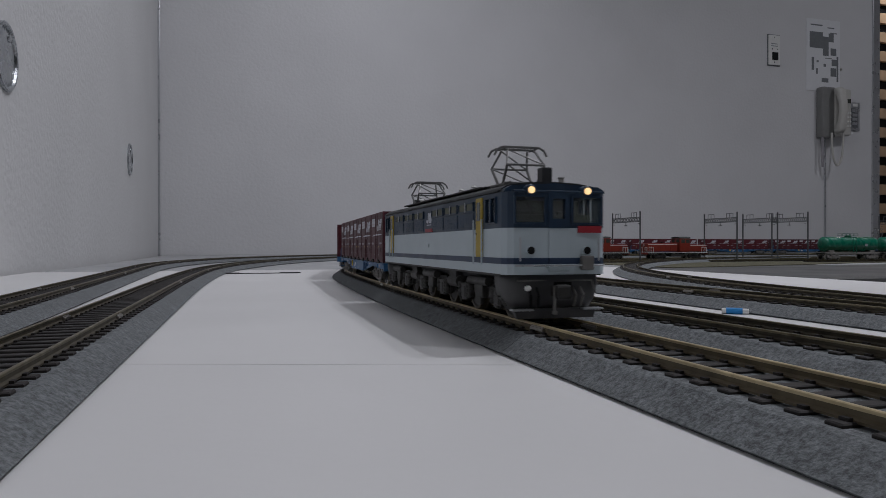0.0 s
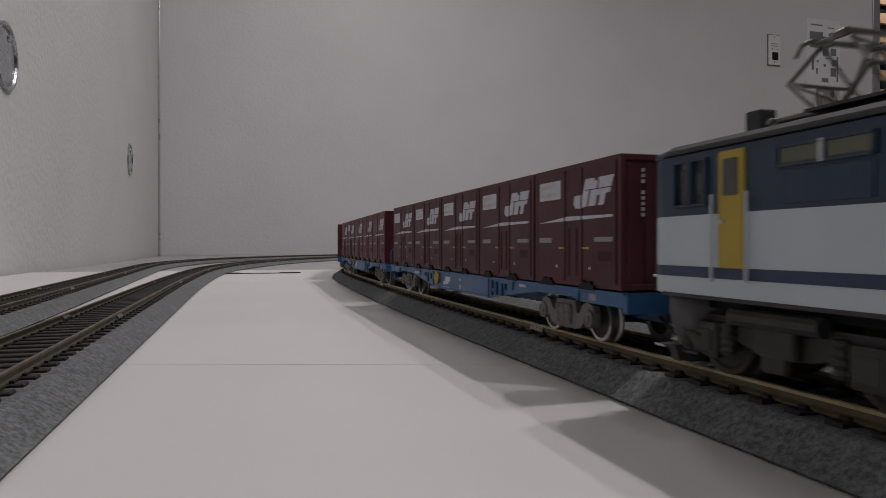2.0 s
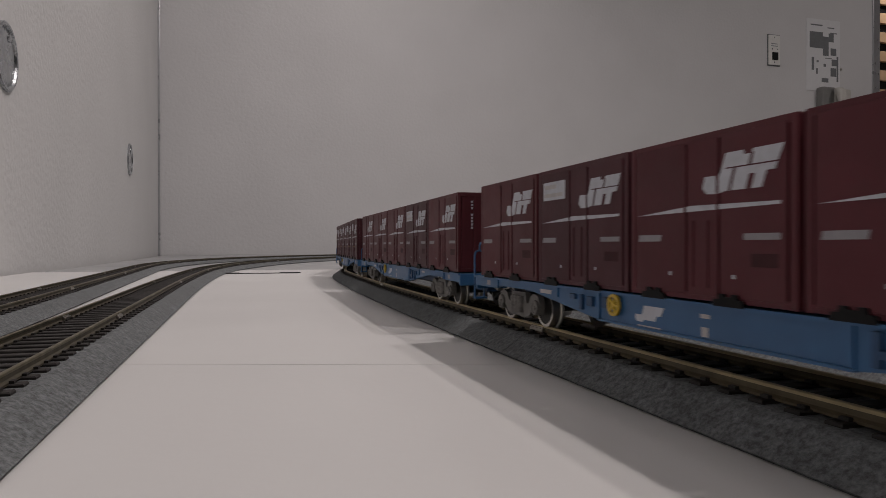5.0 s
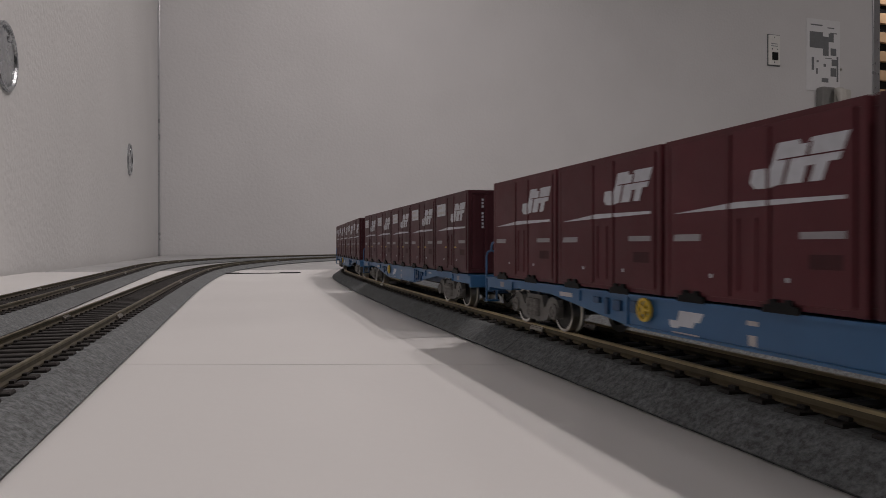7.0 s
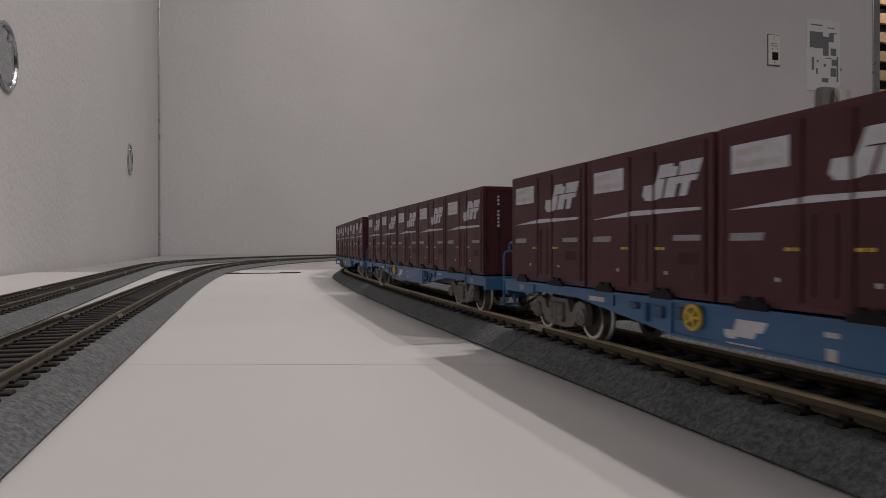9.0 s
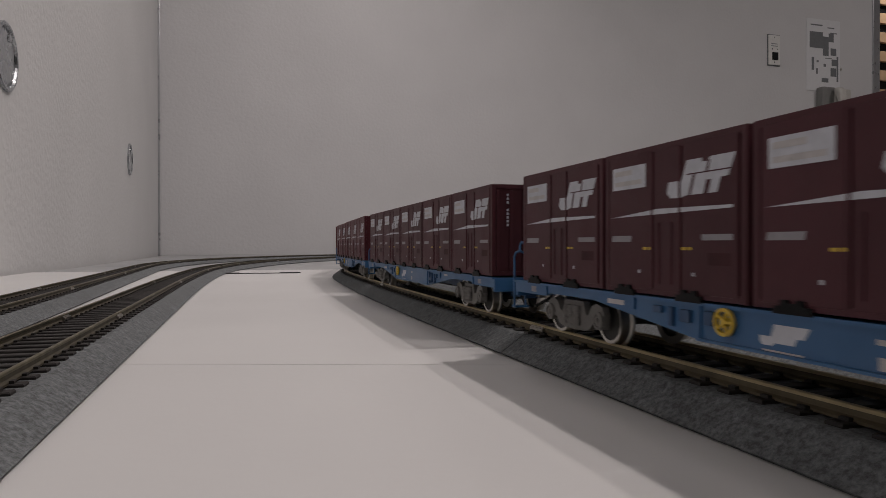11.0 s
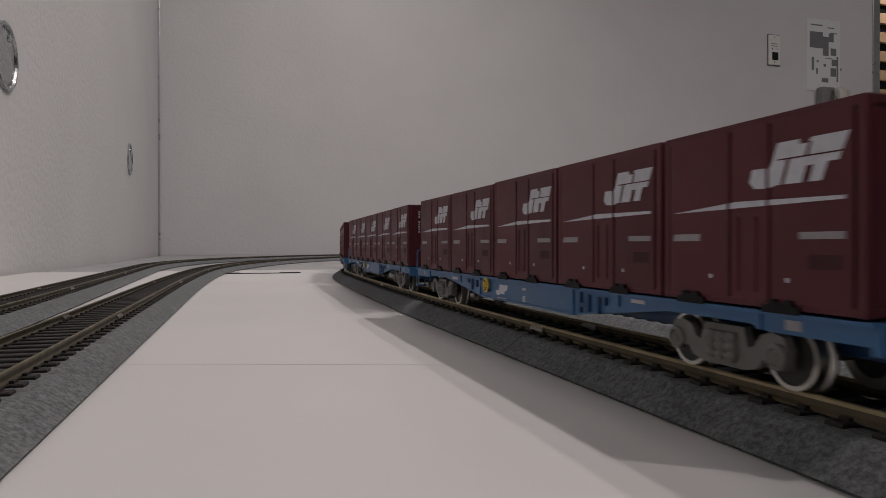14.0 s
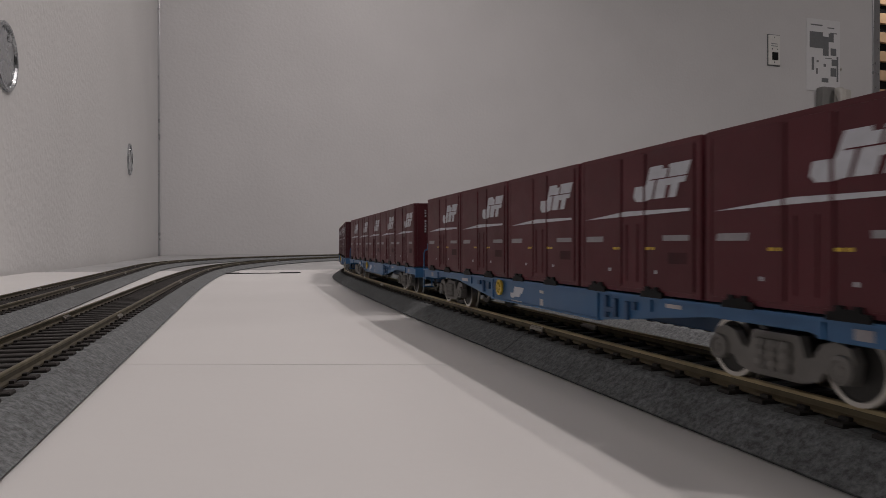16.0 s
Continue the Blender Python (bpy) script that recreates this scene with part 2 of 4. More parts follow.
def room():
    slab("floor", -0.4, 4.6, -3.2, 5.2, -0.1, 0.0, "floor", "dark grey carpet floor under the tables")
    # ceiling and the right, south, far and beyond walls: unseen, added to bounce light
    slab("ceiling", -0.4, 4.6, -3.2, 5.2, CEIL, CEIL + 0.1, "ceiling", "unseen white ceiling added to bounce light")
    slab("wall_left", WALL_X - 0.12, WALL_X, -3.1, WALL_Y, 0.0, CEIL, "wall_side", "off-white textured vinyl sliding panel wall")
    slab("wall_back", WALL_X - 0.12, DOOR_X, WALL_Y, WALL_Y + 0.12, 0.0, CEIL, "wall", "pale grey textured vinyl wall behind the layout")
    slab("wall_right", 4.5, 4.6, -3.1, 5.1, 0.0, CEIL, "wall", "unseen pale grey wall added to close the room")
    slab("wall_south", WALL_X, 4.5, -3.2, -3.1, 0.0, CEIL, "wall", "unseen pale grey wall added to close the room")
    slab("wall_far", 2.4, 4.5, 5.1, 5.2, 0.0, CEIL, "wall", "unseen wall added to close the room beyond the opening")
    slab("wall_beyond", 2.3, 2.4, WALL_Y + 0.12, 5.1, 0.0, CEIL, "wall", "unseen wall added to close the room beyond the opening")
    # corner joint and jamb
    t = part("trim", box(B(), WALL_X * mm + 3.0, WALL_Y * mm - 3, 1670, 9, 6, 1860, 1.5), "alu")
    tagged(t, "thin pale corner joint strip between two walls", "trim", kind="structure")
    t = part("trim", box(B(), DOOR_X * mm + 22, WALL_Y * mm + 60, 1300, 44, 135, 2600, 3), "alu")
    tagged(t, "grey aluminium jamb at the end of the wall", "door jamb", kind="structure")
    # slatted wooden screen beyond the opening
    scr = tagged(empty("slatted_screen"), "pale wooden slatted screen with dark gaps beyond the doorway", "screen")
    at(scr, 3.75, 3.25, 0)
    part("backing", box(B(), 0, 40, 1300, 1500, 10, 2590), "black", scr)
    for i in range(22):
        part("slat", box(B(), 0, 20, 60 + i * 118, 1500, 22, 64, 3), "wood", scr)


def board(name, x0, x1, y0, y1):
    return slab(name, x0, x1, y0, y1, BOARD - 0.02, BOARD, "board", "smooth white layout board lying on the tables", 1.0)


def tables():
    xl, xr, slope = (WALL_X + 0.012) * mm, 560.0, -0.32
    top, low = BOARD * mm, BOARD * mm - 20

    def seam(x, d):
        return 196.6 + slope * x + d
    for prof in ([(xl, -900), (xr, -900), (xr, seam(xr, -0.2)), (xl, seam(xl, -0.2))], [(xl, seam(xl, 0.2)), (xr, seam(xr, 0.2)), (xr, 833), (xl, 833)]):
        tagged(part("layout_board", prism(B(), prof, "z", low, top), "board"), "smooth white layout board lying on the tables", kind="structure")
    board("layout_board", WALL_X + 0.012, 0.560, 0.8355, 0.955)
    for ob in [o for o in bpy.data.objects if o.name.startswith("layout_board")]:
        tagged(ob, category="board")
    t = tagged(empty("folding_table"), "long grey-topped table with rounded edge against the wall", "table")
    part("tabletop", box(B(), 1470, 1755, BOARD * mm - 15.4, 3420, 1590, 30, 8), "table", t)
    for x, y in ((-150, 1050), (3050, 1050), (-150, 2450), (3050, 2450)):
        part("leg", rod(B(), (x, y, 0), (x, y, BOARD * mm - 33), 18, 12), "alu", t)
    t = tagged(empty("folding_table"), "grey-topped table with a rounded edge beside the board", "table")
    part("tabletop", box(B(), 1937, 757, BOARD * mm - 15.4, 2725, 394, 30, 8), "table_dark", t)
    for x, y in ((640, 620), (3200, 620), (640, 900), (3200, 900)):
        part("leg", rod(B(), (x, y, 0), (x, y, BOARD * mm - 35), 18, 12), "alu", t)
    t = tagged(empty("trestle_table"), "table under the white board", "table")
    part("tabletop", box(B(), 146, 20, BOARD * mm - 35, 800, 1800, 28, 3), "table_edge", t)
    for x, y in ((-200, -800), (500, -800), (-200, 850), (500, 850)):
        part("leg", rod(B(), (x, y, 0), (x, y, BOARD * mm - 49), 18, 12), "alu", t)
    # dark steel joint strip in the seam of the boards
    s = part("joint_strip", box(B(), 30, 834, BOARD * mm + 0.3, 84, 5, 1.0, 0.3), "under")
    tagged(s, "thin dark joint strip over the seam of the boards", "joint strip")
    for x in (-6, 64):
        part("clip", box(B(), x, 834, BOARD * mm + 0.7, 24, 8, 1.4, 0.4), "under", s)

# ---------- tracks ----------


def sweep(path, prof, s0, s1, step=0.02, lift=0.0):
    """A closed outline of (across, up) in mm carried along a path (up from the board)."""
    bm, rings = B(), []
    k = max(2, int((s1 - s0) / step) + 1)
    for i in range(k):
        x, y, h = path.where(s0 + (s1 - s0) * i / (k - 1))
        rings.append([bm.verts.new((x * mm + u * math.cos(h), y * mm - u * math.sin(h), BOARD * mm + lift + v)) for u, v in prof])
    n = len(prof)
    for a, b in zip(rings, rings[1:]):
        for i in range(n):
            bm.faces.new((a[i], a[(i + 1) % n], b[(i + 1) % n], b[i]))
    bm.faces.new(rings[0][::-1])
    bm.faces.new(rings[-1])
    return bm


BED = [(-20.4, 0), (-21.4, 0.8), (-14.6, 4.9), (-13.6, 5.2), (13.6, 5.2), (14.6, 4.9), (21.4, 0.8), (20.4, 0)]
RAIL_FOOT = [(-0.9, 5.7), (-0.9, 6.15), (-0.28, 6.6), (-0.28, 7.6), (0.28, 7.6), (0.28, 6.6), (0.9, 6.15), (0.9, 5.7)]
RAIL_HEAD = [(-0.42, 7.6), (-0.5, 8.15), (-0.34, 8.3), (0.34, 8.3), (0.5, 8.15), (0.42, 7.6)]
BED_MAIN = [(u, v + LIFT if v > 2 else v) for u, v in BED]
PITCH = 0.0080


def sleeper_mesh():
    bm = B()
    box(bm, 0, 0, 5.15, 24.8, 3.3, 1.5)
    bmesh.ops.bevel(bm, geom=[e for e in bm.edges if all(v.co.z > 5.8 for v in e.verts)], offset=0.25, segments=1, affect="EDGES")
    for sx in (-1, 1):
        for d in (-1.75, 1.75):
            box(bm, sx * 8.75 + d * 0.75, 0, 6.1, 0.9, 1.8, 0.7)
    bm.transform(Matrix.Scale(0.001, 4))
    me = bpy.data.meshes.new("sleeper")
    bm.to_mesh(me)
    bm.free()
    me.materials.append(M["sleeper"])
    return me


def tracks():
    tie = sleeper_mesh()
    src = [(Vector(v.co)) for v in tie.vertices]
    polys = [tuple(p.vertices) for p in tie.polygons]
    near = dict(main=(0.02, 0.85), left_inner=(0.10, 0.62), left_outer=(0.25, 0.62), right_second=(0.08, 0.30), right_third=(0.12, 0.45), right_curve=(0.12, 0.6))
    for key, path in PATHS.items():
        tr = tagged(empty("model_railway_track"), "model railway track, brassy rails on dark sleepers and grey bed", "railway track", "tracks of the layout")
        # pieces of track bed, each a quarter metre, with a fine joint
        s, first = 0.0, path.runs[0][2]
        lift = dict(right_curve=0.12, main=LIFT).get(key, 0.0)
        lead = dict(main=0.106, left_inner=0.19, left_outer=0.128).get(key, 0.246)
        while s < path.length - 0.02:
            e = min(s + (0.246 if s else lead), path.length)
            part("track_bed", sweep(path, BED_MAIN if key == "main" else BED, s, e - 0.0004, lift=0.12 if key == "right_curve" else 0.0), "gravel", tr)
            for side in (-8.75, 8.75):
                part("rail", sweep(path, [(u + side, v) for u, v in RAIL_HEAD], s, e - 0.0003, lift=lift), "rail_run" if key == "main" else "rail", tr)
                # web and foot take the colour darkened for shade under the head
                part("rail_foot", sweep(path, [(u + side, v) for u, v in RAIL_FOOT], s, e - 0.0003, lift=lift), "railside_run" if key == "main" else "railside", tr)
                if 1.0 < s < 2.2 or (0.2 < s < 0.6 and key == "right_curve"):
                    x, y, h = path.where(s)
                    j = part("rail_joiner", box(box(B(), side, 0, 6.75, 2.6, 9, 1.1, 0.3), side, 0, 7.1, 1.7, 8.4, 1.2, 0.2), "wheel", tr)
                    j.matrix_basis = pose(x, y, BOARD + lift * 0.001, 0, 0, -math.degrees(h))
            s = e
        verts, faces = [], []
        count = int(path.length / PITCH)
        lo, hi = near[key]
        for i in range(count):
            s = (i + 0.5) * PITCH
            x, y, h = path.where(s)
            y_run = s + first
            if lo <= y_run <= hi:
                ob = new("sleeper", tie)
                ob.parent = tr
                ob.matrix_basis = pose(x, y, BOARD + lift * 0.001, 0, 0, -math.degrees(h))
            elif y_run > -0.12:
                m = pose(x, y, BOARD + lift * 0.001, 0, 0, -math.degrees(h))
                base = len(verts)
                verts += [tuple(m @ v) for v in src]
                faces += [tuple(base + q for q in p) for p in polys]
        me = bpy.data.meshes.new("far_sleepers")
        me.from_pydata(verts, [], faces)
        me.materials.append(M["sleeper"])
        ob = new("far_sleepers", me)
        ob.parent = tr
        tagged(ob, kind="stuff")

# ---------- container wagons; +y is the way of travel, z = 0 the top of the rails ----------
DECK = 13.6
CL, CW, CH, CP = 45.7, 28.4, 30.7, 47.0


def quad(bm, x, pts):
    """A thin raised marking on the plane x: pts of (y, z)."""
    vs = [bm.verts.new((x, y, z)) for y, z in pts]
    bm.faces.new(vs)
    return bm


def markings(kind):
    """Printed marks of one long side (x = +): part name, material and mesh."""
    X = CW / 2 + 0.22
    made = []

    def Y(f):
        return -CL / 2 + f * CL

    def bar(bm, f0, f1, z0, z1, slant=0.0):
        return quad(bm, X, [(Y(f0), z0), (Y(f1), z0), (Y(f1) + slant, z1), (Y(f0) + slant, z1)])

    def mark(name, material, bm):
        made.append((name, material, bm))
    if kind not in ("plain", "banded"):
        mark("name_panel", "decal", bar(B(), 0.08, 0.36, 22.4, 27.3))
        bm = B()
        for z0, z1, f1 in ((23.2, 24.2, 0.33), (25.4, 26.5, 0.25)):
            quad(bm, X + 0.06, [(Y(0.10), z0), (Y(f1), z0), (Y(f1), z1), (Y(0.10), z1)])
        mark("panel_print", "decal_pale", bm)
    # slanted emblem: a hook and blocks cut by a fine slit
    shape = [(0.520, 20.9), (0.545, 19.5), (0.61, 19.3), (0.65, 19.8), (0.84, 19.8), (0.865, 23.3), (0.905, 23.3), (0.945, 28.4),
             (0.80, 28.4), (0.79, 27.4), (0.755, 27.4), (0.75, 28.4), (0.655, 28.4), (0.625, 24.2), (0.60, 22.2), (0.595, 23.6), (0.533, 23.6)]
    mark("emblem", "decal", quad(B(), X, [(Y(f), 19.3 + (z - 19.3) * 0.77) for f, z in shape]))
    for f0, f1, z0, z1, sl in ((0.655, 0.92, 24.75, 25.05, 0.1), (0.668, 0.684, 19.8, 24.8, 1.3), (0.76, 0.79, 19.7, 23.0, 0.9), (0.775, 0.79, 25.0, 27.6, 0.7)):
        z0, z1 = 19.3 + (z0 - 19.3) * 0.77, 19.3 + (z1 - 19.3) * 0.77
        bm = quad(B(), X + 0.06, [(Y(f0), z0), (Y(f1), z0), (Y(f1) + sl, z1), (Y(f0) + sl, z1)])
        mark("emblem_slit", "maroon_red" if kind in ("plain", "banded") else "maroon", bm)
    mark("taper_line", "decal", quad(B(), X, [(Y(0.06), 16.3), (Y(0.93), 16.75), (Y(0.93), 17.3), (Y(0.45), 17.6)]))
    mark("number_bar", "decal_grey", bar(B(), 0.07, 0.24, 11.0, 12.3, 0.3))
    mark("number_bar", "decal_grey", bar(B(), 0.75, 0.93, 11.1, 12.2))
    mark("vent_plate", "maroon_dark", bar(B(), 0.79, 0.92, 6.6, 8.8))
    for f in (0.30, 0.69):
        mark("white_spot", "decal", bar(B(), f, f + 0.017, 4.4, 5.1))
    if kind in ("marked", "banded"):
        for f in (0.34, 0.62):
            bm = bar(B(), f, f + 0.032, 9.3, 9.85)
            bar(bm, f + 0.042, f + 0.068, 9.3, 9.85)
            mark("yellow_mark", "yellow", bm)
    return made


def container(kind, tall=0.0):
    c = tagged(empty("container"), {"plain": "plain maroon freight container with white emblem on a blue wagon", "banded": "maroon freight container with emblem and yellow marks on wagon", "panel": "maroon freight container with white panel on a blue wagon",
                                    "marked": "maroon container with white panel and yellow marks on wagon"}[kind], "freight container", "containers on the wagons")
    col = "maroon_red" if kind in ("plain", "banded") else "maroon"
    h = CH + tall
    bm = box(B(), 0, 0, h / 2 + 0.3, CW - 1.0, CL - 1.0, h - 1.2)
    part("shell", bm, col, c)
    # corner posts and rails
    bm = B()
    for sx in (-1, 1):
        for sy in (-1, 1):
            box(bm, sx * (CW / 2 - 0.7), sy * (CL / 2 - 0.8), h / 2, 1.4, 1.6, h, 0.25)
        for z in (0.8, h - 0.7):
            box(bm, sx * (CW / 2 - 0.6), 0, z, 1.2, CL - 3.2, 1.4, 0.2)
    for sy in (-1, 1):
        for z in (0.8, h - 0.7):
            box(bm, 0, sy * (CL / 2 - 0.7), z, CW - 2.8, 1.2, 1.4, 0.2)
    part("frame", bm, col, c)
    # side panels and door posts
    for sx in (-1, 1):
        for f0, f1 in ((0.045, 0.395), (0.42, 0.595), (0.62, 0.955)):
            y0, y1 = (f0 - 0.5) * CL, (f1 - 0.5) * CL
            part("side_panel", box(B(), sx * (CW / 2 - 0.32), sx * (y0 + y1) / 2, h / 2, 0.9, y1 - y0, h - 2.0, 0.15), col, c)
        for f in (0.408, 0.607):
            part("door_post", box(B(), sx * (CW / 2 - 0.1), sx * (f - 0.5) * CL, h / 2, 0.9, 0.7, h - 2.8, 0.2), col, c)
        bm = B()
        for f in (0.46, 0.55):
            rod(bm, (sx * (CW / 2 + 0.2), sx * (f - 0.5) * CL, 2.5), (sx * (CW / 2 + 0.2), sx * (f - 0.5) * CL, h * 0.48), 0.22, 6)
        part("lock_bar", bm, col, c)
    # ribbed ends with a column of marks
    for sy in (-1, 1):
        bm = B()
        for i in range(6):
            box(bm, -12 + i * 4.8, sy * (CL / 2 - 0.4), h / 2, 1.2, 0.8, h - 4, 0.2)
        part("end_ribs", bm, col, c)
        bm = B()
        for i in range(9):
            if i != 3:
                box(bm, sy * 8.6, sy * (CL / 2 + 0.05), h - 3.6 - i * 1.25, 0.75, 0.1, 0.8)
        tagged(part("end_marks", bm, "decal", c), kind="stuff")
        bm = B()
        for x0, x1, z0, z1 in ((-10.8, -4.6, h - 5.9, h - 4.4), (-10.2, -4.6, h - 7.8, h - 6.2), (-4.4, -3.0, h - 8.2, h - 6.0)):
            box(bm, sy * (x0 + x1) / 2, sy * (CL / 2 + 0.05), (z0 + z1) / 2, x1 - x0, 0.1, z1 - z0)
        part("end_emblem", bm, "decal", c)
    for turn in (0, math.pi):
        for name, material, bmx in markings(kind):
            bmx.transform(Matrix.Rotation(turn, 4, "Z"))
            part(name, bmx, material, c)
    return c


def wheelset(parent, y, r=5.4, mname="wheel"):
    """Axle with two flanged wheels, its centre in the parent's space."""
    bm = B()
    for s in (-1, 1):
        prof = [(s * 9.9, r * 0.3), (s * 9.9, r * 0.80), (s * 10.2, r * 0.86), (s * 10.2, r), (s * 7.9, r + 0.1), (s * 7.6, r + 0.8), (s * 7.0, r + 0.8), (s * 6.9, r * 0.8), (s * 7.4, r * 0.7), (s * 7.4, 1.0)]
        lathe(bm, prof, "x", 28)
    rod(bm, (-7.5, 0, 0), (7.5, 0, 0), 1.0, 8)
    w = part("wheelset", bm, "under", parent, "dark wheels with bright steel treads on an axle")
    w.data.materials.append(M[mname])
    for f in w.data.polygons:
        if math.hypot(f.center.y, f.center.z) > 0.00090 * r:
            f.material_index = 1
    w.location = (0, y * 0.001, r * 0.001)
    return w


BOGIE_HALF, AXLE_HALF = 87.5, 13.0


def bogie(parent, y, cast="grey_bogie"):
    b = empty("bogie")
    b.parent = parent
    b.location = (0, y * 0.001, 0)
    for s in (-1, 1):
        # arched cast side frame with axle boxes and springs
        prof = [(-14.6, 3.6), (-15.2, 7.0), (-14.2, 8.9), (-11.6, 9.6), (-9.2, 8.8), (-7.6, 6.6), (-6.2, 6.2), (-5, 9.6), (5, 9.6), (6.2, 6.2), (7.6, 6.6), (9.2, 8.8), (11.6, 9.6), (14.2, 8.9), (15.2, 7.0), (14.6, 3.6), (12.9, 3.4), (12.6, 4.6), (9.8, 4.6), (8.4, 3.0), (5.4, 2.2), (-5.4, 2.2), (-8.4, 3.0), (-9.8, 4.6), (-12.6, 4.6), (-12.9, 3.4)]
        bm = prism(B(), prof, "x", s * 11.2, s * 13.0)
        part("side_frame", bm, cast, b)
        for ay in (-AXLE_HALF, AXLE_HALF):
            part("axle_box", lathe(B(), [(s * 12.6, 2.3), (s * 13.7, 2.2), (s * 13.9, 1.6), (s * 13.5, 1.3), (s * 13.5, 0.7), (s * 13.9, 0.6)], "x", 14, (0, ay, 5.6)), cast, b)
        for ay in (-2.6, 0, 2.6):
            part("spring", lathe(B(), [(3.4, 1.0), (4.2, 1.25), (5.0, 1.0), (5.8, 1.25), (6.6, 1.0), (7.4, 1.25), (8.4, 1.0)], "z", 10, (s * 13.4, ay, 0)), cast, b)
        part("brake_shoe", box(box(B(), s * 8.6, -4.6, 5, 2.4, 1.2, 4, 0.3), s * 8.6, 4.6, 5, 2.4, 1.2, 4, 0.3), "under", b)
    part("bolster", box(B(), 0, 0, 7.4, 22, 7, 3.4, 0.4), "under", b)
    for ay in (-AXLE_HALF, AXLE_HALF):
        wheelset(b, ay, mname="steel")
    return b


def wagon():
    w = tagged(empty("container_wagon"), "blue flat container wagon with grey bogies and a yellow brake wheel", "freight wagon", "wagons of the moving train")
    half = 120.6
    for s in (-1, 1):
        X = s * 14.6
        prof = [(-half, DECK - 0.4), (half, DECK - 0.4), (half, 9.9), (half - 20, 9.9), (half - 24, 10.8), (74, 10.8), (35, 6.3), (-35, 6.3), (-74, 10.8), (-half + 24, 10.8), (-half + 20, 9.9), (-half, 9.9)]
        part("side_sill", prism(B(), prof, "x", X - 0.55, X + 0.55), "blue", w)
        part("sill_flange", box(B(), X + s * 0.4, 0, DECK - 0.6, 1.6, 2 * half, 0.6), "blue", w)
        part("sill_flange", box(B(), X + s * 0.3, 0, 6.4, 1.4, 70, 0.5), "blue", w)
        for y in (-34.4, 34.4, 56, -56, 99, -99):
            part("sill_rib", box(B(), X + s * 0.75, y, 9.8 if abs(y) < 50 else 11.6, 0.5, 0.9, 6.2 if abs(y) < 50 else 3), "blue", w)
        for y, z, d, h in ((38.6, 9.8, 1.3, 5.0), (40.6, 9.2, 2.8, 1.2), (42.6, 9.8, 1.3, 4.2), (47.5, 9.6, 1.2, 4.0), (50.2, 10.8, 1.6, 1.8), (-31.5, 10.6, 2.2, 2.6), (-38.2, 10.4, 3.0, 2.4), (-42.6, 9.9, 1.4, 3.8), (-47.0, 11.0, 2.8, 1.4)):
            part("brake_fitting", box(B(), X + s * 0.9, y, z, 0.8, d, h, 0.2), "blue_shaded", w)
        # hand brake wheel
        yb = -27.0 * s
        bm = ring(B(), [(X + s * 1.0, 2.5), (X + s * 1.6, 2.5), (X + s * 1.6, 1.9), (X + s * 1.0, 1.9)], "x", 24, (0, yb, 10.4))
        wheel = part("brake_wheel", bm, "yellow", w, "yellow spoked hand brake wheel")
        bm = B()
        for i in range(5):
            a = i * 2 * math.pi / 5
            rod(bm, (X + s * 1.3, yb, 10.4), (X + s * 1.3, yb + 2.2 * math.cos(a), 10.4 + 2.2 * math.sin(a)), 0.36, 6)
        lathe(bm, [(X + s * 0.5, 0.8), (X + s * 1.7, 0.7)], "x", 10, (0, yb, 10.4))
        part("spokes", bm, "yellow", wheel)
        # emblem and bars
        xo = X + s * 0.62
        shape = [(-19.4, 8.4), (-18.8, 7.7), (-16.8, 7.7), (-16.0, 8.2), (-12.2, 8.2), (-11.6, 9.3), (-10.2, 9.4), (-9.0, 11.2), (-16.2, 11.2), (-17.0, 9.2), (-19.3, 9.2)]
        part("sill_emblem", quad(B(), xo, [(s * y, z) for y, z in shape]), "decal", w)
        for y0, y1, z0, z1 in ((-18.6, -10.4, 6.75, 7.05), (2.0, 4.6, 10.4, 11.2), (2.3, 4.2, 7.0, 8.8), (-67, -60, 10.6, 11.7), (61, 66, 11.4, 12.2)):
            part("sill_mark", quad(B(), xo, [(s * y0, z0), (s * y1, z0), (s * y1, z1), (s * y0, z1)]), "decal_pale", w)
        for i in range(5):
            for d in (-12, 10):
                part("container_lock", prism(B(), [((2 - i) * CP + d + u, DECK + v) for u, v in ((-4.0, -0.5), (4.0, -0.5), (3.6, 0.7), (2.4, 0.8), (2.2, 1.7), (0.9, 1.7), (0.7, 1.2), (-0.7, 1.2), (-0.9, 1.7), (-2.2, 1.7), (-2.4, 0.8), (-3.6, 0.7))], "x", s * 15.4, s * 16.0), "black", w)
    for y in (-107.5, 106):
        for s in (-1, 1):
            part("end_label", quad(B(), s * 15.22, [(s * (y - 1.6), 10.6), (s * (y + 1.6), 10.6), (s * (y + 1.6), 12.2), (s * (y - 1.6), 12.2)]), "decal_grey", w)
    part("deck", box(B(), 0, 0, DECK - 1.0, 28.2, 2 * half, 1.2), "blue_shaded", w)
    part("centre_sill", box(B(), 0, 0, 9.0, 7, 2 * half - 4, 6, 0.4), "blue_shaded", w)
    bm = B()
    box(bm, -4, 12, 7.2, 12, 26, 4.4, 1)
    rod(bm, (6, -26, 7.6), (6, 4, 7.6), 3.0, 14)
    part("brake_gear", bm, "under", w)
    for s in (-1, 1):
        part("end_beam", box(B(), 0, s * (half - 0.4), 10.9, 30.2, 1.8, 4.6, 0.3), "blue", w)
